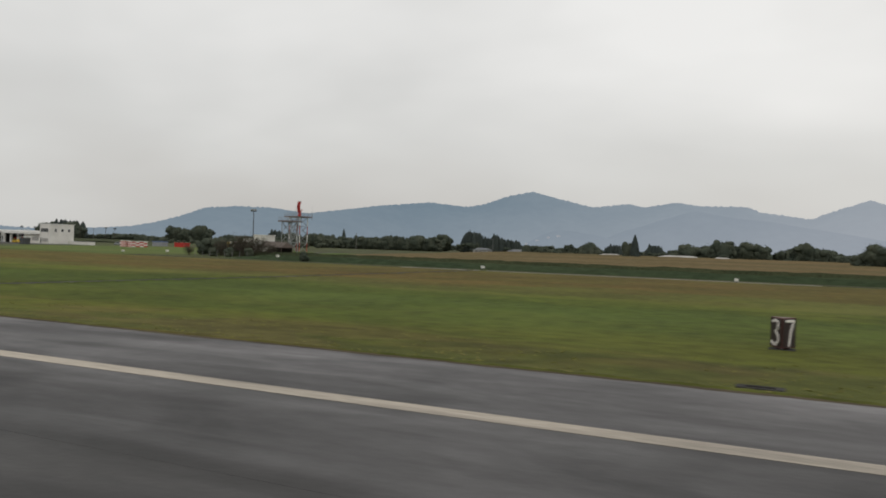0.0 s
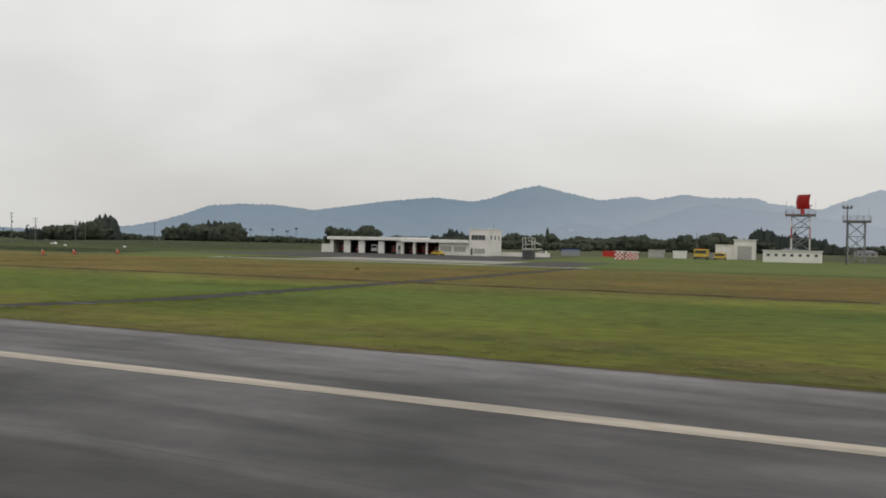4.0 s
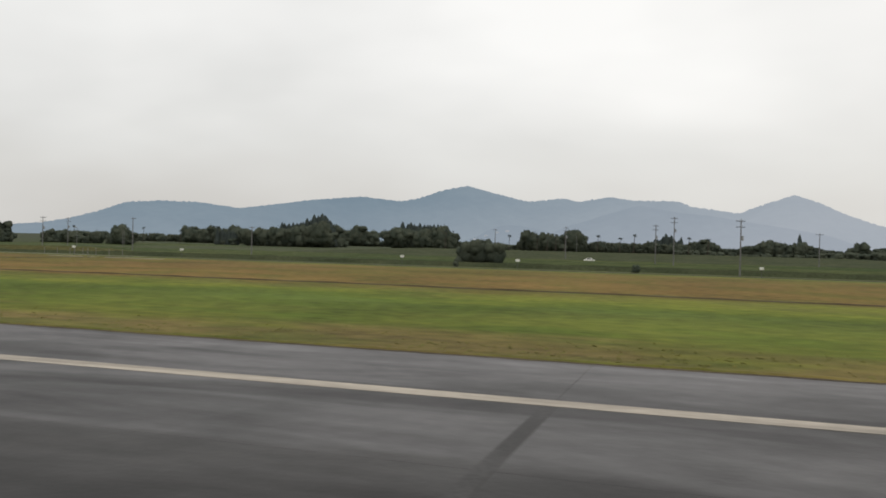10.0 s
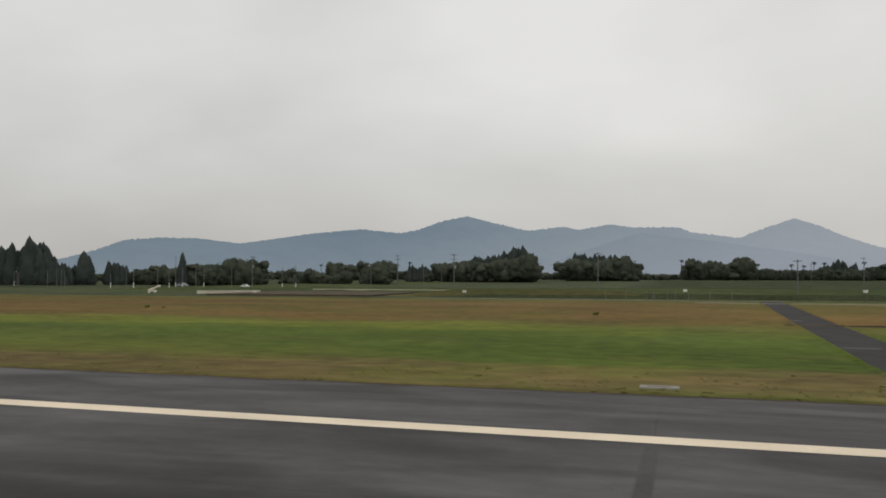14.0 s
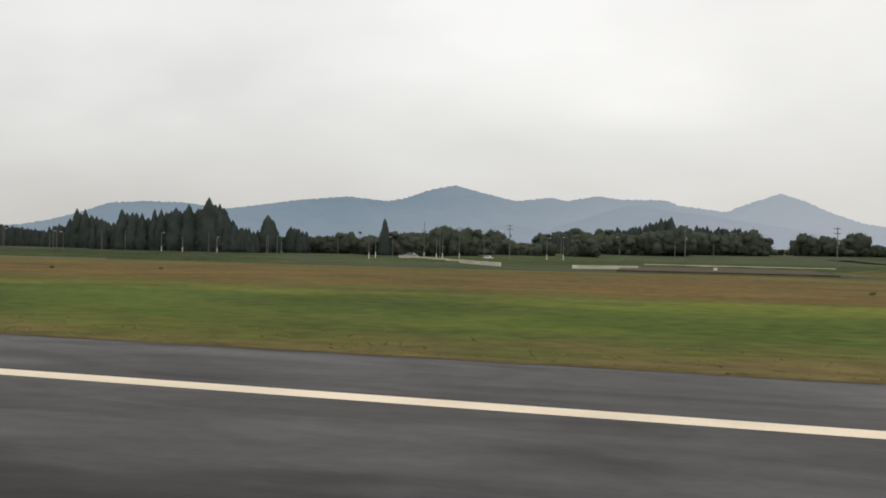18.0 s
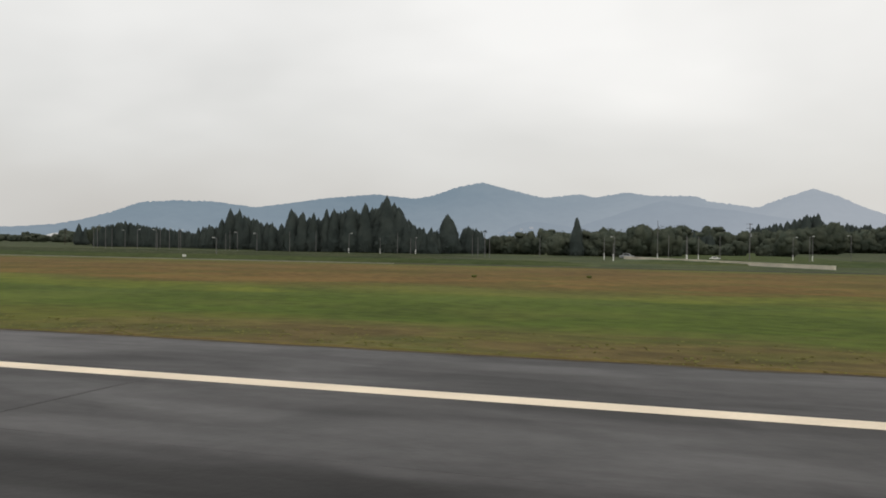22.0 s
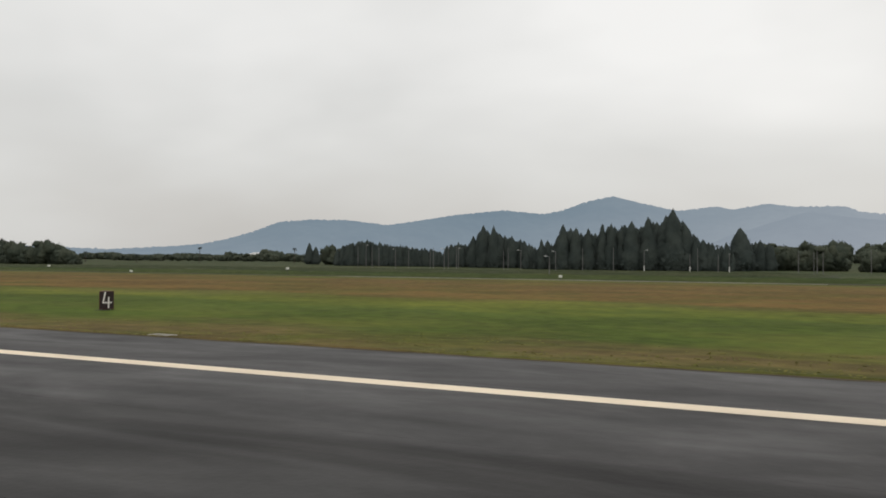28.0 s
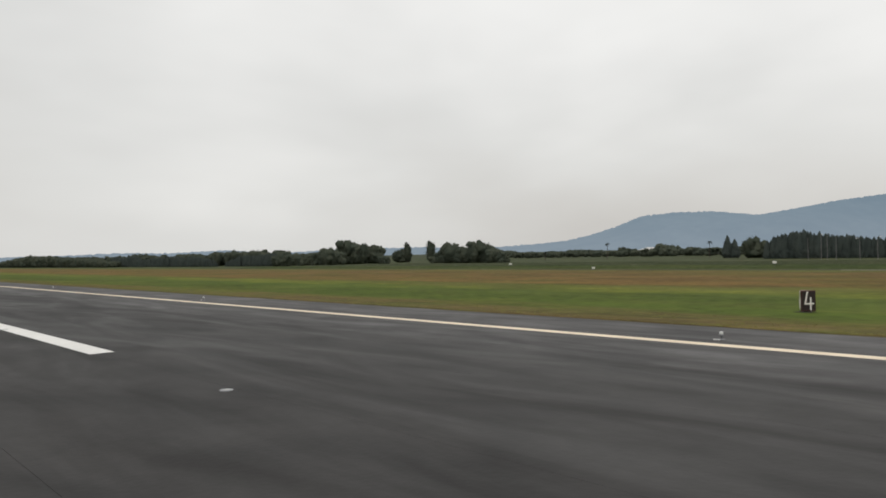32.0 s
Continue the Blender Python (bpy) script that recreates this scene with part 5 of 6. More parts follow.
for x, y, h, n in ((-136.4, 146, 8.8, 2), (-140, 156, 7.7, 2), (-110, 170, 6.9, 1), (-162, 188, 7.8, 2), (-185, 212, 7.4, 1), (-210, 129, 5.5, 1), (-239.6, 133.4, 6.9, 1), (-265, 136.5, 6.9, 2), (-127.2, 108, 7.2, 2), (-321.5, 165, 7.4, 2), (-286.6, 167, 7.5, 2), (18, 300, 7.5, 1), (-65, 330, 7.5, 1), (-180, 330, 7.2, 1), (70, 330, 7, 1)):
    utility_pole(x, y, h, n)
flood = thing("floodlight_mast", "tall grey floodlight mast beside the radar compound", "floodlight mast", "", (62, 177.5, level(177)))
rodpart("mast", M_DARKMETAL, flood, (0, 0, -0.1), (0, 0, 11.2), 0.16, 0.1, 10)
boxpart("crossbar", M_DARKMETAL, flood, -0.9, 0.9, -0.1, 0.1, 11.0, 11.25)
for fx in (-0.7, 0.0, 0.7):
    boxpart("floodlight", M_GREY, flood, fx - 0.22, fx + 0.22, -0.32, 0.0, 11.25, 11.7, bevel=0.04)

# ---- fire station ----
SY, SZ = 170.6, level(170.6)
station = thing("fire_station", "low white fire station with open vehicle bays and a square tower", "fire station", "", (0, SY, SZ))
OPEN = ((-51.9, -48.9), (-47.1, -44.7), (-43.0, -39.2), (-37.6, -34.2), (-32.3, -29.8), (-29.1, -26.4), (-26.0, -23.0))
HIGH, LOWR, DEEP = 3.22, 2.95, 11.0
piers = [(-52.9, OPEN[0][0])] + [(a[1], b[0]) for a, b in zip(OPEN, OPEN[1:])]
for a, b in piers:
    boxpart("pier", M_WALL, station, a, b, 0, 0.45, 0, HIGH if b < -31 else LOWR, bevel=0.02)
boxpart("rear_wall", M_WALL, station, -52.9, -15.2, DEEP, DEEP + 0.3, 0, HIGH)
boxpart("end_wall", M_WALL, station, -52.9, -52.6, 0.46, DEEP - 0.01, 0, HIGH)
boxpart("bay_lining", M_DARK, station, -52.5, -23.1, DEEP - 0.3, DEEP - 0.02, 0.02, LOWR - 0.02)
for a, b in piers[1:]:
    if b - a > 1.0:
        boxpart("partition", M_DARK, station, (a + b) / 2 - 0.1, (a + b) / 2 + 0.1, 0.47, DEEP - 0.35, 0, LOWR - 0.02)
boxpart("bay_floor", M_SERVICE, station, -52.5, -23.1, 0.0, DEEP - 0.35, -0.05, 0.03)
roof_hi = boxpart("roof", M_ROOF, station, -53.2, -31.0, -0.6, DEEP + 0.5, HIGH + 0.004, HIGH + 0.15)
boxpart("fascia", M_WHITE, roof_hi, -53.3, -30.9, -0.75, -0.605, HIGH, HIGH + 0.78, bevel=0.02, label="deep white fascia")
boxpart("end_fascia", M_WHITE, roof_hi, -30.99, -30.85, -0.6, DEEP + 0.5, HIGH + 0.16, HIGH + 0.78)
roof_lo = boxpart("roof", M_ROOF, station, -30.8, -15.25, -0.6, DEEP + 0.5, LOWR + 0.004, LOWR + 0.12)
boxpart("fascia", M_WHITE, roof_lo, -32.5, -15.25, -0.95, -0.76, LOWR - 0.05, LOWR + 0.68, bevel=0.02, label="white fascia, lower than its neighbour")
door_ = boxpart("personnel_door", M_GREY, station, -33.8, -33.0, -0.05, -0.004, 0.02, 2.1)
boxpart("pane", M_GLASS, door_, -33.7, -33.1, -0.07, -0.052, 1.0, 1.9)
boxpart("office_wall", M_WALL, station, -23.0, -15.2, 0, 0.3, 0, LOWR)
for a, b in ((-22.7, -19.7), (-19.2, -16.1)):
    win = boxpart("window", M_WHITE, station, a, b, -0.06, -0.004, 0.75, 2.15, label="white framed window with blinds")
    n = 3
    for k in range(n):
        boxpart("pane", M_SHUTTER, win, a + 0.08 + (b - a - 0.1) * k / n, a + (b - a - 0.02) * (k + 1) / n - 0.02, -0.075, -0.062, 0.85, 2.05)
boxpart("tower_body", M_WALL, station, -15.15, -10.6, -0.5, 8.2, 0, 6.0, bevel=0.02)
boxpart("tower_parapet", M_WHITE, station, -15.25, -10.5, -0.6, 8.3, 6.004, 6.2)
for a, b, z0, z1, n in ((-14.6, -11.2, 3.65, 4.75, 4), (-14.0, -11.2, 0.55, 1.7, 3), (-14.75, -14.2, 0.2, 1.75, 1)):
    win = boxpart("window", M_WHITE, station, a - 0.06, b + 0.06, -0.54, -0.504, z0 - 0.06, z1 + 0.06)
    for k in range(n):
        boxpart("pane", M_GLASS if z0 > 3 or n == 1 else M_SHUTTER, win, a + (b - a) * k / n + 0.03, a + (b - a) * (k + 1) / n - 0.03, -0.56, -0.542, z0, z1)
for y0 in (1.2, 3.6, 6.0):
    win = boxpart("side_window", M_WHITE, station, -10.596, -10.56, y0 - 0.05, y0 + 0.75, 3.7, 4.7)
    boxpart("pane", M_GLASS, win, -10.556, -10.54, y0, y0 + 0.7, 3.75, 4.65)
rodpart("aerial", M_DARKMETAL, station, (-11, 4, 6.2), (-11, 4, 7.6), 0.03)
annexe = thing("low_wall", "low white block wall at the station's end", "wall", "", (0, SY, SZ))
boxpart("wall_panel", M_WALL, annexe, -56.0, -53.5, 1.0, 1.3, 0, 2.0)
boxpart("coping", M_WHITE, annexe, -56.05, -53.45, 0.95, 1.35, 2.004, 2.08)
boxpart("canopy", M_SHUTTER, annexe, -56.0, -53.5, 1.32, 3.2, 1.9, 2.0)
yard_wall = thing("yard_wall", "low pale block wall beside the station tower", "wall", "", (0, 176, SZ))
for k in range(4):
    boxpart("wall_panel", M_WALL, yard_wall, -9.8 + 3.0 * k, -6.85 + 3.0 * k, 0, 0.2, 0, 0.9)
boxpart("coping", M_WHITE, yard_wall, -9.85, 2.2, -0.05, 0.25, 0.904, 0.97)


def vehicle(name, label, category, x, y, long, wide, high, paint, cab=0.3, turn=0.0, bed=None, group=""):
    """A truck or van: chassis, cab, body, glazing, lamps and wheels; its front looks to the runway."""
    ob = thing(name, label, category, group, (x, y, level(y)), turn)
    w = wide / 2
    r = min(0.42, high * 0.18)
    bm = bmesh.new()
    box(bm, -w, w, 0, long * cab, r * 0.9, high, bevel=0.09)
    part("cab", bm, paint, ob)
    boxpart("body", bed or paint, ob, -w, w, long * cab + 0.06, long, r * 1.2, high * (0.98 if bed is None else 0.9), bevel=0.05)
    boxpart("windscreen", M_GLASS, ob, -w * 0.85, w * 0.85, -0.012, 0.0, high * 0.58, high * 0.9)
    boxpart("bumper", M_DARKMETAL, ob, -w, w, -0.12, -0.015, r * 0.7, r * 1.5, bevel=0.03)
    for s in (-1, 1):
        boxpart("headlight", M_LAMPHEAD, ob, s * w * 0.72 - 0.12, s * w * 0.72 + 0.12, -0.014, 0.0, high * 0.36, high * 0.46)
        boxpart("side_window", M_GLASS, ob, s * w - 0.008, s * w + 0.008, long * cab * 0.25, long * cab * 0.8, high * 0.58, high * 0.88)
        for yy in (long * 0.16, long * 0.8):
            wheel = rodpart("wheel", M_TYRE, ob, (s * (w - 0.24), yy, r), (s * (w + 0.01), yy, r), r, r, 14)
            rodpart("rim", M_GREY, wheel, (s * (w + 0.011), yy, r), (s * (w + 0.03), yy, r), r * 0.55, r * 0.5, 10)
    boxpart("beacon", M_RED, ob, -w * 0.5, w * 0.5, long * cab * 0.4, long * cab * 0.55, high + 0.004, high + 0.12)
    return ob


for i, (a, b) in enumerate(OPEN):
    mid = (a + b) / 2
    if i == 2:
        vehicle("rescue_truck", "white fronted rescue truck parked in a station bay", "truck", mid, SY + 1.4, 5.4, 1.75, 2.1, M_WHITE, bed=M_TRUCKRED, group="vehicles in the bays")
    else:
        vehicle("fire_engine", "dark red fire engine parked in a station bay", "fire engine", mid, SY + 2.2, 6.0, 1.75, 1.9 if i != 4 else 1.6, M_TRUCKRED, group="vehicles in the bays")


def car(x, y, paint, label, turn=0.0, s=0.72):
    ob = thing("car", label, "car", "cars by the fields", (x, y, level(y)), turn)
    bm = bmesh.new()
    box(bm, -2.1 * s, 2.1 * s, -0.85 * s, 0.85 * s, 0.28 * s, 0.85 * s, bevel=0.1 * s)
    part("body", bm, paint, ob)
    bm = bmesh.new()
    for v in box(bm, -1.35 * s, 1.2 * s, -0.76 * s, 0.76 * s, 0.85 * s, 1.45 * s):
        if v.co.z > s:
            v.co.x *= 0.72
    part("cabin", bm, paint, ob)
    for side in (-1, 1):
        boxpart("side_window", M_GLASS, ob, -0.85 * s, 0.75 * s, side * 0.765 * s - 0.006, side * 0.765 * s + 0.006, 0.95 * s, 1.36 * s)
        for xx in (-1.35, 1.35):
            wheel = rodpart("wheel", M_TYRE, ob, (xx * s, side * 0.66 * s, 0.31 * s), (xx * s, side * 0.88 * s, 0.31 * s), 0.31 * s, 0.31 * s, 12)
            rodpart("rim", M_GREY, wheel, (xx * s, side * 0.881 * s, 0.31 * s), (xx * s, side * 0.90 * s, 0.31 * s), 0.18 * s, 0.16 * s, 10)
    return ob


car(-21.5, 167.0, M_YELLOW, "yellow service car parked before the station office", 0)
car(-154.6, 174, M_WHITE, "white car on the field road", 0, 0.55)
car(-345, 172, M_GREY, "grey car on the field road below the wood", 0)
car(-327.5, 172, M_WHITE, "white pickup on the field road below the wood", 0, 0.5)
car(-10, 196, M_GREY, "grey car parked behind the station", 10)
car(-6, 197, M_WHITE, "white car parked behind the station", 0)

# ---- radar and its compound ----
RX, RY = 53.2, 210.0
radar = thing("radar_tower", "red and white lattice tower with a red radar antenna", "radar tower", "", (RX, RY, level(RY)))


def lattice(radar, x0, x1, y0, y1, top, tiers, bands=()):
    for x in (x0, x1):
        for y in (y0, y1):
            n = len(bands) or 1
            for k in range(n):
                rodpart("leg", bands[k] if bands else M_METAL, radar, (x, y, top * k / n - (0.1 if k == 0 else 0)), (x, y, top * (k + 1) / n), 0.13, 0.12, 8)
    for t in range(tiers):
        za, zb = top * t / tiers, top * (t + 1) / tiers
        for p, q in (((x0, y0), (x1, y0)), ((x1, y0), (x1, y1)), ((x1, y1), (x0, y1)), ((x0, y1), (x0, y0))):
            rodpart("brace", M_METAL, radar, (*p, za), (*q, zb), 0.055, sides=5)
            rodpart("brace", M_METAL, radar, (*q, za), (*p, zb), 0.055, sides=5)
            rodpart("girt", M_METAL, radar, (*p, zb - 0.05), (*q, zb - 0.05), 0.06, sides=5)


def deck(radar, x0, x1, y0, y1, z):
    d = boxpart("deck", M_DECK, radar, x0, x1, y0, y1, z, z + 0.4)
    for x in np.linspace(x0, x1, 5):
        for y in (y0, y1):
            rodpart("rail_post", M_METAL, d, (x, y, z + 0.4), (x, y, z + 1.35), 0.035, sides=5)
    for h in (0.85, 1.35):
        for p, q in (((x0, y0), (x1, y0)), ((x1, y0), (x1, y1)), ((x1, y1), (x0, y1)), ((x0, y1), (x0, y0))):
            rodpart("rail", M_METAL, d, (*p, z + h), (*q, z + h), 0.03, sides=5)


lattice(radar, -2.0, 2.0, -2.0, 2.0, 10.7, 4, (M_ORANGERED, M_WHITE, M_ORANGERED, M_WHITE))
deck(radar, -3.4, 3.2, -3.0, 3.0, 10.7)
platform = thing("antenna_platform", "grey steel lattice platform in front of the radar tower", "lattice tower", "", (64.2, 191, level(191)))
lattice(platform, -1.6, 1.6, -1.6, 1.6, 8.7, 3)
deck(platform, -2.6, 2.6, -2.2, 2.2, 8.7)
for x in (-2.4, 0.3, 2.4):
    rodpart("whip_aerial", M_METAL, platform, (x, 1.8, 9.1), (x, 1.8, 12.6), 0.03, 0.015, 5)
for k in range(3):
    rodpart("stair", M_METAL, radar, (-2.0 + 0.3 * k, -2.6, 3.3 * k + 0.1), (1.9, -2.6, 3.3 * k + 3.2), 0.09, sides=5)
rodpart("pedestal", M_RED, radar, (0.3, 0, 11.1), (0.3, 0, 12.6), 0.55, 0.4, 12, "red antenna pedestal")
bm = bmesh.new()
rows_, cols_ = 10, 14
grid = [[bm.verts.new((0.3 - 2.3 + 4.6 * i / cols_, -0.9 + 0.9 * ((2 * i / cols_ - 1) ** 2) + 0.35 * ((2 * j / rows_ - 1) ** 2), 12.3 + 3.4 * j / rows_)) for i in range(cols_ + 1)] for j in range(rows_ + 1)]
for j in range(rows_):
    for i in range(cols_):
        bm.faces.new((grid[j][i], grid[j][i + 1], grid[j + 1][i + 1], grid[j + 1][i]))
bmesh.ops.solidify(bm, geom=bm.faces[:], thickness=0.12)
bmesh.ops.rotate(bm, verts=bm.verts[:], cent=(0.3, 0, 0), matrix=Matrix.Rotation(radians(-50), 3, "Z"))
antenna = part("antenna", bm, M_RED, radar, "curved red mesh antenna reflector")
for k in range(6):
    rodpart("antenna_rib", M_WHITE, antenna, (0.3 - 1.6 + 0.62 * k, 1.0 - 0.48 * k, 15.5), (0.3 - 1.6 + 0.62 * k, 1.0 - 0.48 * k, 16.0), 0.06, sides=5)
rodpart("feed_horn", M_RED, radar, (0.3, -0.2, 12.4), (2.4, -1.3, 13.2), 0.14, 0.10, 8)
for x, y in ((-3.3, 2.9), (3.1, 2.9)):
    rodpart("lightning_rod", M_METAL, radar, (x, y, 10.0), (x, y, 14.6), 0.04, 0.02, 5)

hall = thing("equipment_building", "long low white equipment building with a flat roof", "building", "", (0, 186.3, level(186)))
boxpart("wall", M_WALL, hall, 46.3, 57.8, 0, 5.5, 0, 2.35, bevel=0.02)
boxpart("roof", M_ROOF, hall, 46.1, 58.0, -0.2, 5.7, 2.354, 2.55)
for k in range(7):
    win = boxpart("window", M_WHITE, hall, 47.0 + 1.55 * k, 47.7 + 1.55 * k, -0.04, -0.004, 1.25, 1.85)
    boxpart("pane", M_GLASS, win, 47.05 + 1.55 * k, 47.65 + 1.55 * k, -0.055, -0.042, 1.3, 1.8)
garage = thing("garage", "white garage with a grey roller shutter", "garage", "", (0, 206, level(206)))
boxpart("wall", M_WALL, garage, 38.7, 43.4, 0, 5, 0, 4.7, bevel=0.02)
boxpart("wing", M_WALL, garage, 34.4, 38.68, 0.4, 4.6, 0, 3.5)
boxpart("wing_roof", M_WHITE, garage, 34.3, 38.68, 0.2, 4.8, 3.504, 3.62)
boxpart("shutter", M_SHUTTER, garage, 39.5, 42.7, -0.05, -0.004, 0.05, 3.3, label="grey roller shutter")
boxpart("roof", M_WHITE, garage, 38.5, 43.6, -0.2, 5.2, 4.704, 4.9)
vehicle("yellow_truck", "yellow works truck parked by the garage", "truck", 32.0, 198, 4.0, 3.0, 2.4, M_YELLOW, group="works vehicles")
vehicle("yellow_truck", "low yellow works truck beside the garage", "truck", 36.2, 198.4, 3.8, 2.4, 1.6, M_YELLOW, group="works vehicles")


def chequer_hut(x, y, w, d, h, turn):
    """A hut painted in red and white squares, each one a panel."""
    ob = thing("chequered_hut", "small equipment hut chequered in red and white", "hut", "chequered huts", (x, y, level(y)), turn)
    boxpart("body", M_WHITE, ob, -w / 2, w / 2, -d / 2, d / 2, 0, h)
    n, m = 4, 4
    for j in range(m):
        for i in range(n):
            if (i + j) % 2:
                a, z = -w / 2 + w * i / n, h * j / m
                for s in (-1, 1):
                    boxpart("square", M_RED, ob, a, a + w / n, s * d / 2 - 0.006, s * d / 2 + 0.006, z, z + h / m)
                    boxpart("square", M_RED, ob, s * w / 2 - 0.006, s * w / 2 + 0.006, -d / 2 + d * i / n, -d / 2 + d * (i + 1) / n, z, z + h / m)
    boxpart("roof", M_WHITE, ob, -w / 2 - 0.1, w / 2 + 0.1, -d / 2 - 0.1, d / 2 + 0.1, h + 0.004, h + 0.12)
    return ob


chequer_hut(18.7, 172.6, 1.75, 1.9, 1.7, 0)
chequer_hut(20.7, 175.5, 1.6, 6.0, 1.6, 0)

lift = thing("lift_platform", "dark works cabin with a white scaffold and stairs on top", "works platform", "", (6.2, 149.4, level(149)))
boxpart("cabin", M_DARKMETAL, lift, -1.0, 1.0, -0.9, 0.9, 0.0, 1.75, bevel=0.03)
for x in (-0.95, 0.95):
    for y in (-0.85, 0.85):
        rodpart("upright", M_WHITE, lift, (x, y, 1.75), (x, y, 4.2), 0.05, sides=6)
for z in (2.0, 2.9, 4.15):
    for y in (-0.85, 0.85):
        rodpart("rail", M_WHITE, lift, (-0.95, y, z), (0.95, y, z), 0.04, sides=5)
    for x in (-0.95, 0.95):
        rodpart("rail", M_WHITE, lift, (x, -0.85, z), (x, 0.85, z), 0.04, sides=5)
boxpart("stair_flight", M_WHITE, lift, -0.4, 2.6, -0.4, 0.4, 2.0, 2.12)
rodpart("stair_rail", M_WHITE, lift, (0.0, -0.4, 3.7), (2.6, -0.4, 2.9), 0.06, sides=5)
boxpart("platform", M_GREY, lift, -1.0, 1.0, -0.9, 0.9, 2.95, 3.05)


def container(x, y, w, d, h, paint, label, roof=None):
    ob = thing("storage_shed", label, "shed", "sheds behind the station", (x, y, level(y)))
    boxpart("wall", paint, ob, -w / 2, w / 2, -d / 2, d / 2, 0, h, bevel=0.02)
    boxpart("roof", roof or paint, ob, -w / 2 - 0.12, w / 2 + 0.12, -d / 2 - 0.12, d / 2 + 0.12, h + 0.004, h + 0.15)
    boxpart("door", paint, ob, -w * 0.2, w * 0.2, -d / 2 - 0.04, -d / 2 - 0.004, 0.02, h * 0.8)
    return ob


container(9.5, 205, 4.0, 3, 1.35, M_RED, "red shed among the trees behind the station")
container(-1.5, 206, 4.2, 3, 1.5, M_GREY, "low shed under a blue sheet", M_BLUE)
container(20.5, 206, 3.6, 2.6, 1.9, M_SHUTTER, "pale grey storage shed")
container(26, 207, 3.0, 2.4, 1.7, M_WHITE, "small white storage shed behind the station")
container(33, 208, 4.2, 2.4, 1.4, M_GREY, "grey storage shed under the trees")


def house(x, y, w, d, h, roof, label, turn=0.0):
    ob = thing("house", label, "house", "houses beyond the fields", (x, y, level(y)), turn)
    boxpart("wall", M_SHUTTER, ob, -w / 2, w / 2, -d / 2, d / 2, 0, h)
    bm = bmesh.new()
    vs = [bm.verts.new(c) for c in ((-w / 2 - 0.4, -d / 2 - 0.4, h), (w / 2 + 0.4, -d / 2 - 0.4, h), (w / 2 + 0.4, d / 2 + 0.4, h), (-w / 2 - 0.4, d / 2 + 0.4, h), (-w / 2 * 0.55, 0, h * 1.65), (w / 2 * 0.55, 0, h * 1.65))]
    for f in ((0, 1, 5, 4), (1, 2, 5), (2, 3, 4, 5), (3, 0, 4), (3, 2, 1, 0)):
        bm.faces.new([vs[i] for i in f])
    part("roof", bm, roof, ob)
    for k in range(3):
        win = boxpart("window", M_WHITE, ob, -w * 0.36 + w * 0.28 * k, -w * 0.18 + w * 0.28 * k, -d / 2 - 0.05, -d / 2 - 0.004, h * 0.3, h * 0.75)
        boxpart("pane", M_GLASS, win, -w * 0.35 + w * 0.28 * k, -w * 0.19 + w * 0.28 * k, -d / 2 - 0.07, -d / 2 - 0.052, h * 0.34, h * 0.7)
    return ob


house(47, 372, 8, 5, 1.6, M_HOUSEROOF, "grey roofed house below the cedars")
house(74, 350, 8, 5, 1.5, M_HOUSEROOF, "small grey roofed house at the field's edge")
house(157, 290, 16, 6, 1.4, M_SHUTTER, "long pale greenhouse by the trees")
house(134, 285, 9, 5, 1.3, M_SHUTTER, "low pale shed at the field's edge")
house(172, 285, 6, 5, 1.3, M_SHUTTER, "small pale roofed house under the trees")
house(-640, 340, 14, 8, 2.6, M_ROOF, "pale roofed farm building beyond the fields")


shed = thing("open_shed", "low open shed with a brown gabled roof among bushes", "shed", "", (97.5, 142, level(142)))
bm = bmesh.new()
vs = [bm.verts.new(c) for c in ((-3.2, -2.2, 1.85), (3.2, -2.2, 1.85), (3.2, 2.2, 1.85), (-3.2, 2.2, 1.85), (-3.0, 0, 3.0), (3.0, 0, 3.0), (-3.2, -2.2, 1.70), (3.2, -2.2, 1.70), (3.2, 2.2, 1.70), (-3.2, 2.2, 1.70))]
for f in ((0, 1, 5, 4), (1, 2, 5), (2, 3, 4, 5), (3, 0, 4), (6, 7, 1, 0), (7, 8, 2, 1), (8, 9, 3, 2), (9, 6, 0, 3), (9, 8, 7, 6)):
    bm.faces.new([vs[i] for i in f])
part("roof", bm, M_SHEDROOF, shed, "weathered brown sheet roof")
for x in (-2.9, 0.0, 2.9):
    for y in (-1.9, 1.9):
        boxpart("post", M_BARK, shed, x - 0.08, x + 0.08, y - 0.08, y + 0.08, -0.05, 1.70)
boxpart("rear_wall", M_DARK, shed, -2.8, 2.8, 1.99, 2.07, 0.0, 1.68)
lane = []
for i in range(25):
    u = i / 24
    x, y = 99.5 - 39.0 * u ** 1.15, 118 + 104 * u
    lane += [(x - 2.0, y, level(y) + 0.05), (x + 2.0, y, level(y) + 0.05)]
tagged(sheet("service_road", lane, [(2 * i, 2 * i + 1, 2 * i + 3, 2 * i + 2) for i in range(24)], M_APRON), "grey asphalt lane beside the radar compound lawn", "road", kind="structure")


def wall_run(x0, y0, x1, y1, h, n, label):
    ob = thing("retaining_wall", label, "wall", "", (x0, y0, level(y0)), math.degrees(math.atan2(y1 - y0, x1 - x0)))
    l = math.hypot(x1 - x0, y1 - y0)
    for k in range(n):
        boxpart("wall_panel", M_CONCRETE, ob, l * k / n + 0.01, l * (k + 1) / n - 0.01, 0, 0.25, -0.1, h)
    boxpart("coping", M_CONCRETE, ob, 0, l, -0.04, 0.29, h + 0.004, h + 0.09)
    return ob


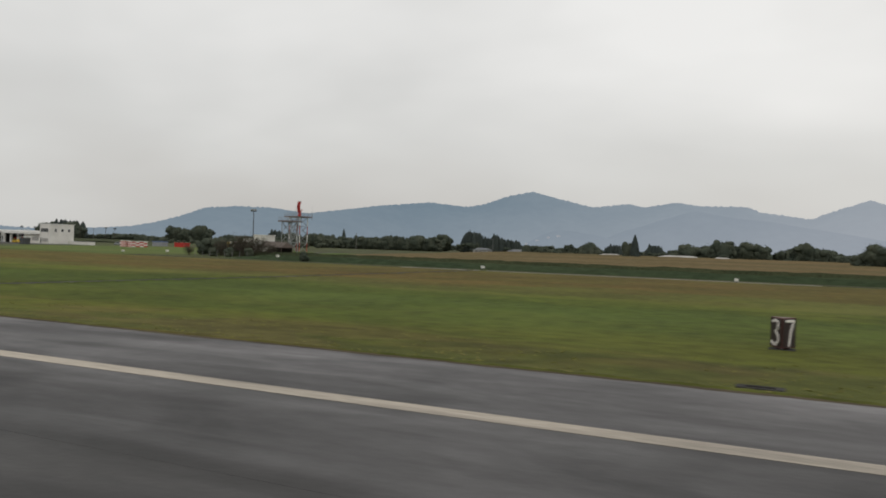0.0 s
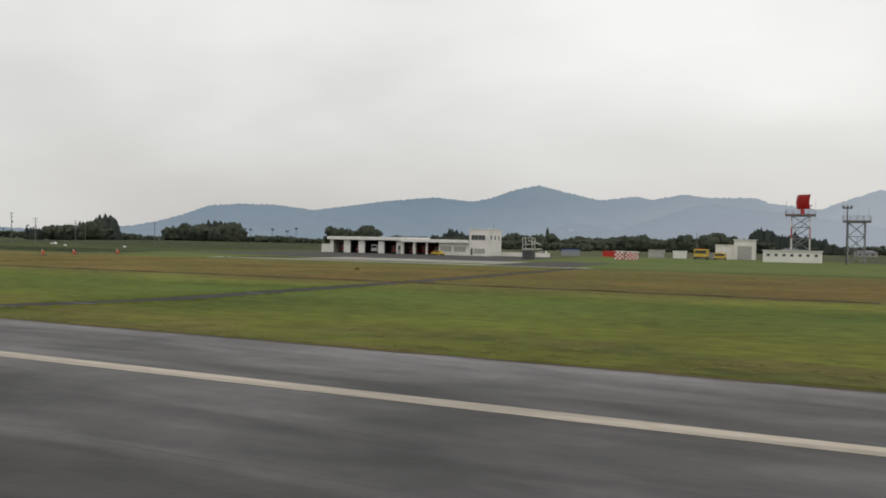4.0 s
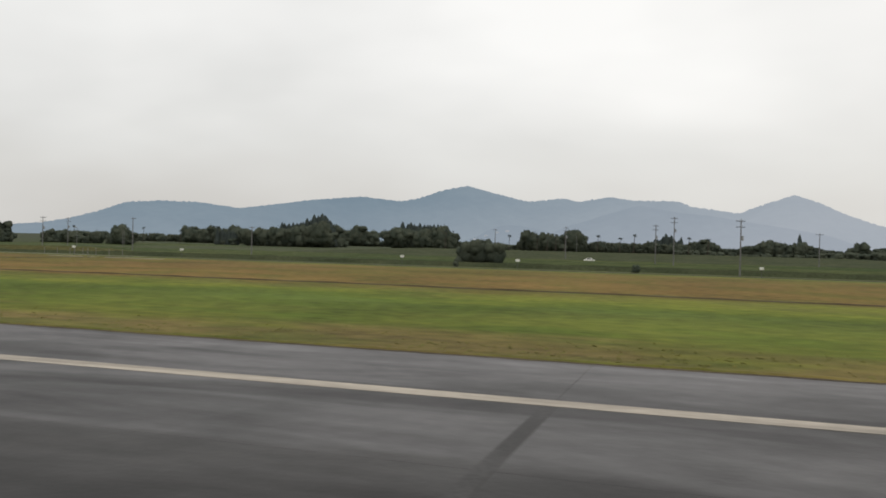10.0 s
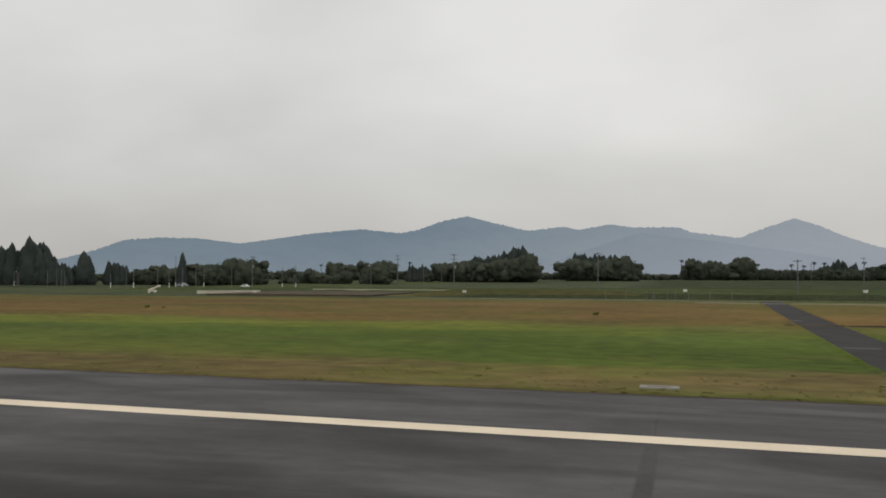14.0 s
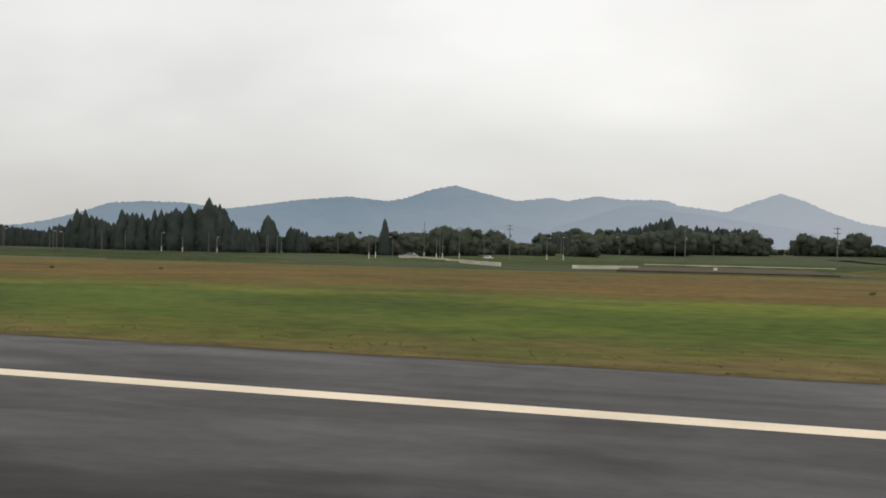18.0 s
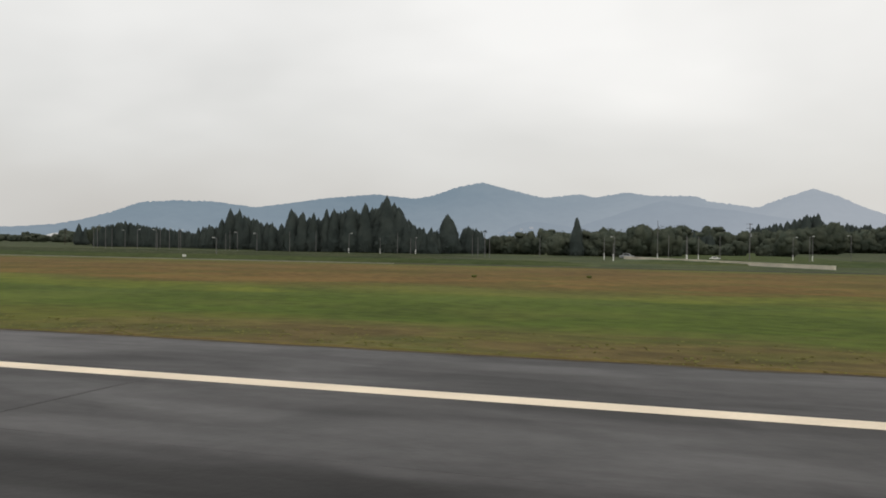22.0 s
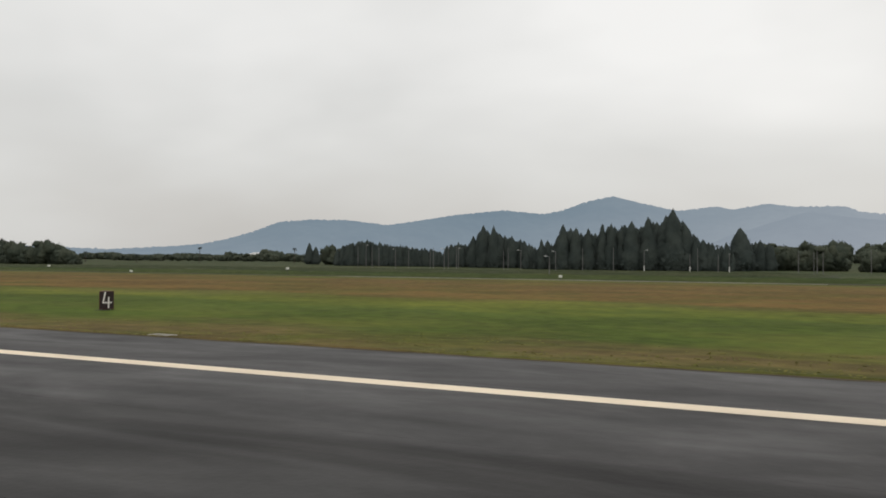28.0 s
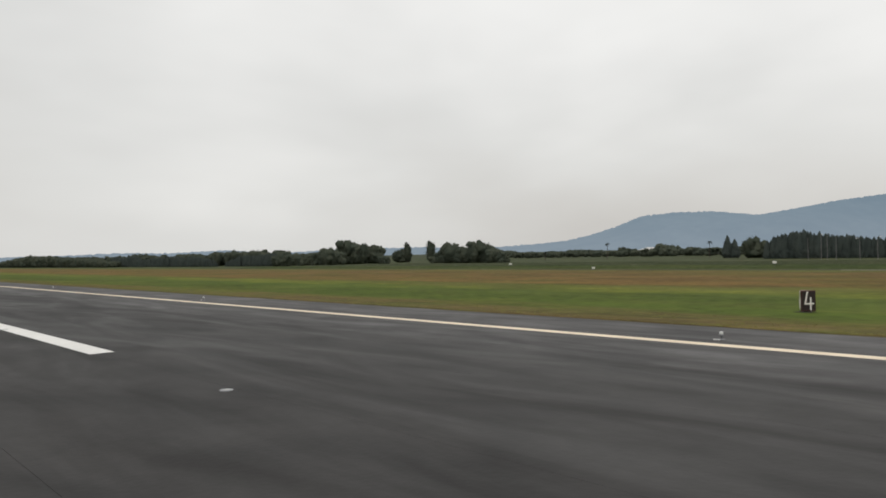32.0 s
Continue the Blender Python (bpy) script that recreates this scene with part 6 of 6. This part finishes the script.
wall_run(-345, 163, -314.5, 118, 0.50, 14, "low pale concrete retaining wall at the field's edge")
wall_run(-303.5, 116, -294.5, 121, 0.42, 4, "short pale concrete wall by the bare soil")
wall_run(-294, 140, -264.5, 140, 0.32, 9, "long low pale concrete wall behind the bare soil")

# fence posts along the perimeter road
post = thing("fence_post", "short grey fence post by the perimeter road", "fence post", "fence posts", (-230, 107.2, level(107)))
rodpart("shaft", M_POLE, post, (0, 0, -0.1), (0, 0, 1.0), 0.045, 0.04, 6)
boxpart("cap", M_GREY, post, -0.05, 0.05, -0.05, 0.05, 1.0, 1.03)
for k in range(9):
    copy_thing(post, pose(-236.0 + 2.6 * k - (12 if k > 6 else 0), 107.2, level(107)))

for k in range(8):
    copy_thing(post, pose(101.5 + 1.5 * k, 113.5 + 0.25 * k, level(113)))

# ---- grass ----


rgd = random.Random(5)
ev, ef = [], []
for i in range(4601):
    x = 280 - 0.2 * i
    y = 19.42 + 0.10 * noise.noise(Vector((x * 0.5, 0, 0))) + 0.10 * noise.noise(Vector((x * 0.06, 5, 0))) + rgd.uniform(-0.05, 0.05)
    ev += [(x, y, level(19.4) + 0.004), (x, y + 0.10, level(19.5) + rgd.uniform(0.03, 0.055)), (x, 20.1, level(20.1) + 0.006)]
for i in range(4600):
    xm = 280 - 0.2 * i
    if min(abs(xm - c) for c in (161.2, 27.5, -30.2, -219.2)) > 1.45:
        ef += [(3 * i + k, 3 * i + 1 + k, 3 * i + 4 + k, 3 * i + 3 + k) for k in range(2)]
# shadow line below the turf's lip, painted as a ragged dark strip
sv, sf = [], []
for i in range(2301):
    x = 280 - 0.4 * i
    w = 0.20 + 0.16 * max(0.0, noise.noise(Vector((x * 0.35, 3, 0)))) + rgd.uniform(-0.04, 0.04)
    y = 19.40 + 0.10 * noise.noise(Vector((x * 0.5, 0, 0))) + 0.10 * noise.noise(Vector((x * 0.06, 5, 0)))
    sv += [(x, y - w, level(y - w) + 0.005), (x, y + 0.12, level(y + 0.12) + 0.008)]
    if i and min(abs(x - c) for c in (161.2, 27.5, -30.2, -219.2)) > 1.45:
        sf.append((2 * i - 2, 2 * i - 1, 2 * i + 1, 2 * i))
tagged(sheet("edge_shade", sv, sf, M_SOIL_SHADE), "thin dark strip painted as the shadow line between turf and asphalt", "soil", kind="structure")
tagged(sheet("turf_edge", ev, ef, M_TURF), "ragged lip of yellowish turf along the asphalt", "grass", kind="stuff")

# loose tufts of rank grass on the bare margin
tv, tf = [], []
for i in range(24000):
    x = -560 + 800 * rgd.random() ** (1.6 if i % 3 else 1.0)
    y = 19.5 + 6.5 * rgd.random() ** 2.2
    if min(abs(x - c) for c in (161.2, 27.5, -30.2, -219.2)) < 1.6:
        continue
    if noise.noise(Vector((x * 0.25, y * 0.9, 1.0))) < -0.12:
        continue
    z, w = level(y) + rgd.uniform(0.010, 0.02), rgd.uniform(0.04, 0.11)
    for k in range(2):
        a = rgd.uniform(0, math.pi)
        c, q, b = math.cos(a) * w, math.sin(a) * w, len(tv)
        up, down = rgd.uniform(0.0, 0.03), rgd.uniform(-0.01, 0.012)
        tv += [(x - c, y - q, z + down), (x + q * 0.45, y - c * 0.45, z + 0.012), (x + c, y + q, z + up), (x - q * 0.45, y + c * 0.45, z + 0.02)]
        tf.append((b, b + 1, b + 2, b + 3))
tagged(sheet("grass_tufts", tv, tf, M_TUFT), "loose yellowish green grass tufts along the asphalt", "grass", kind="stuff")
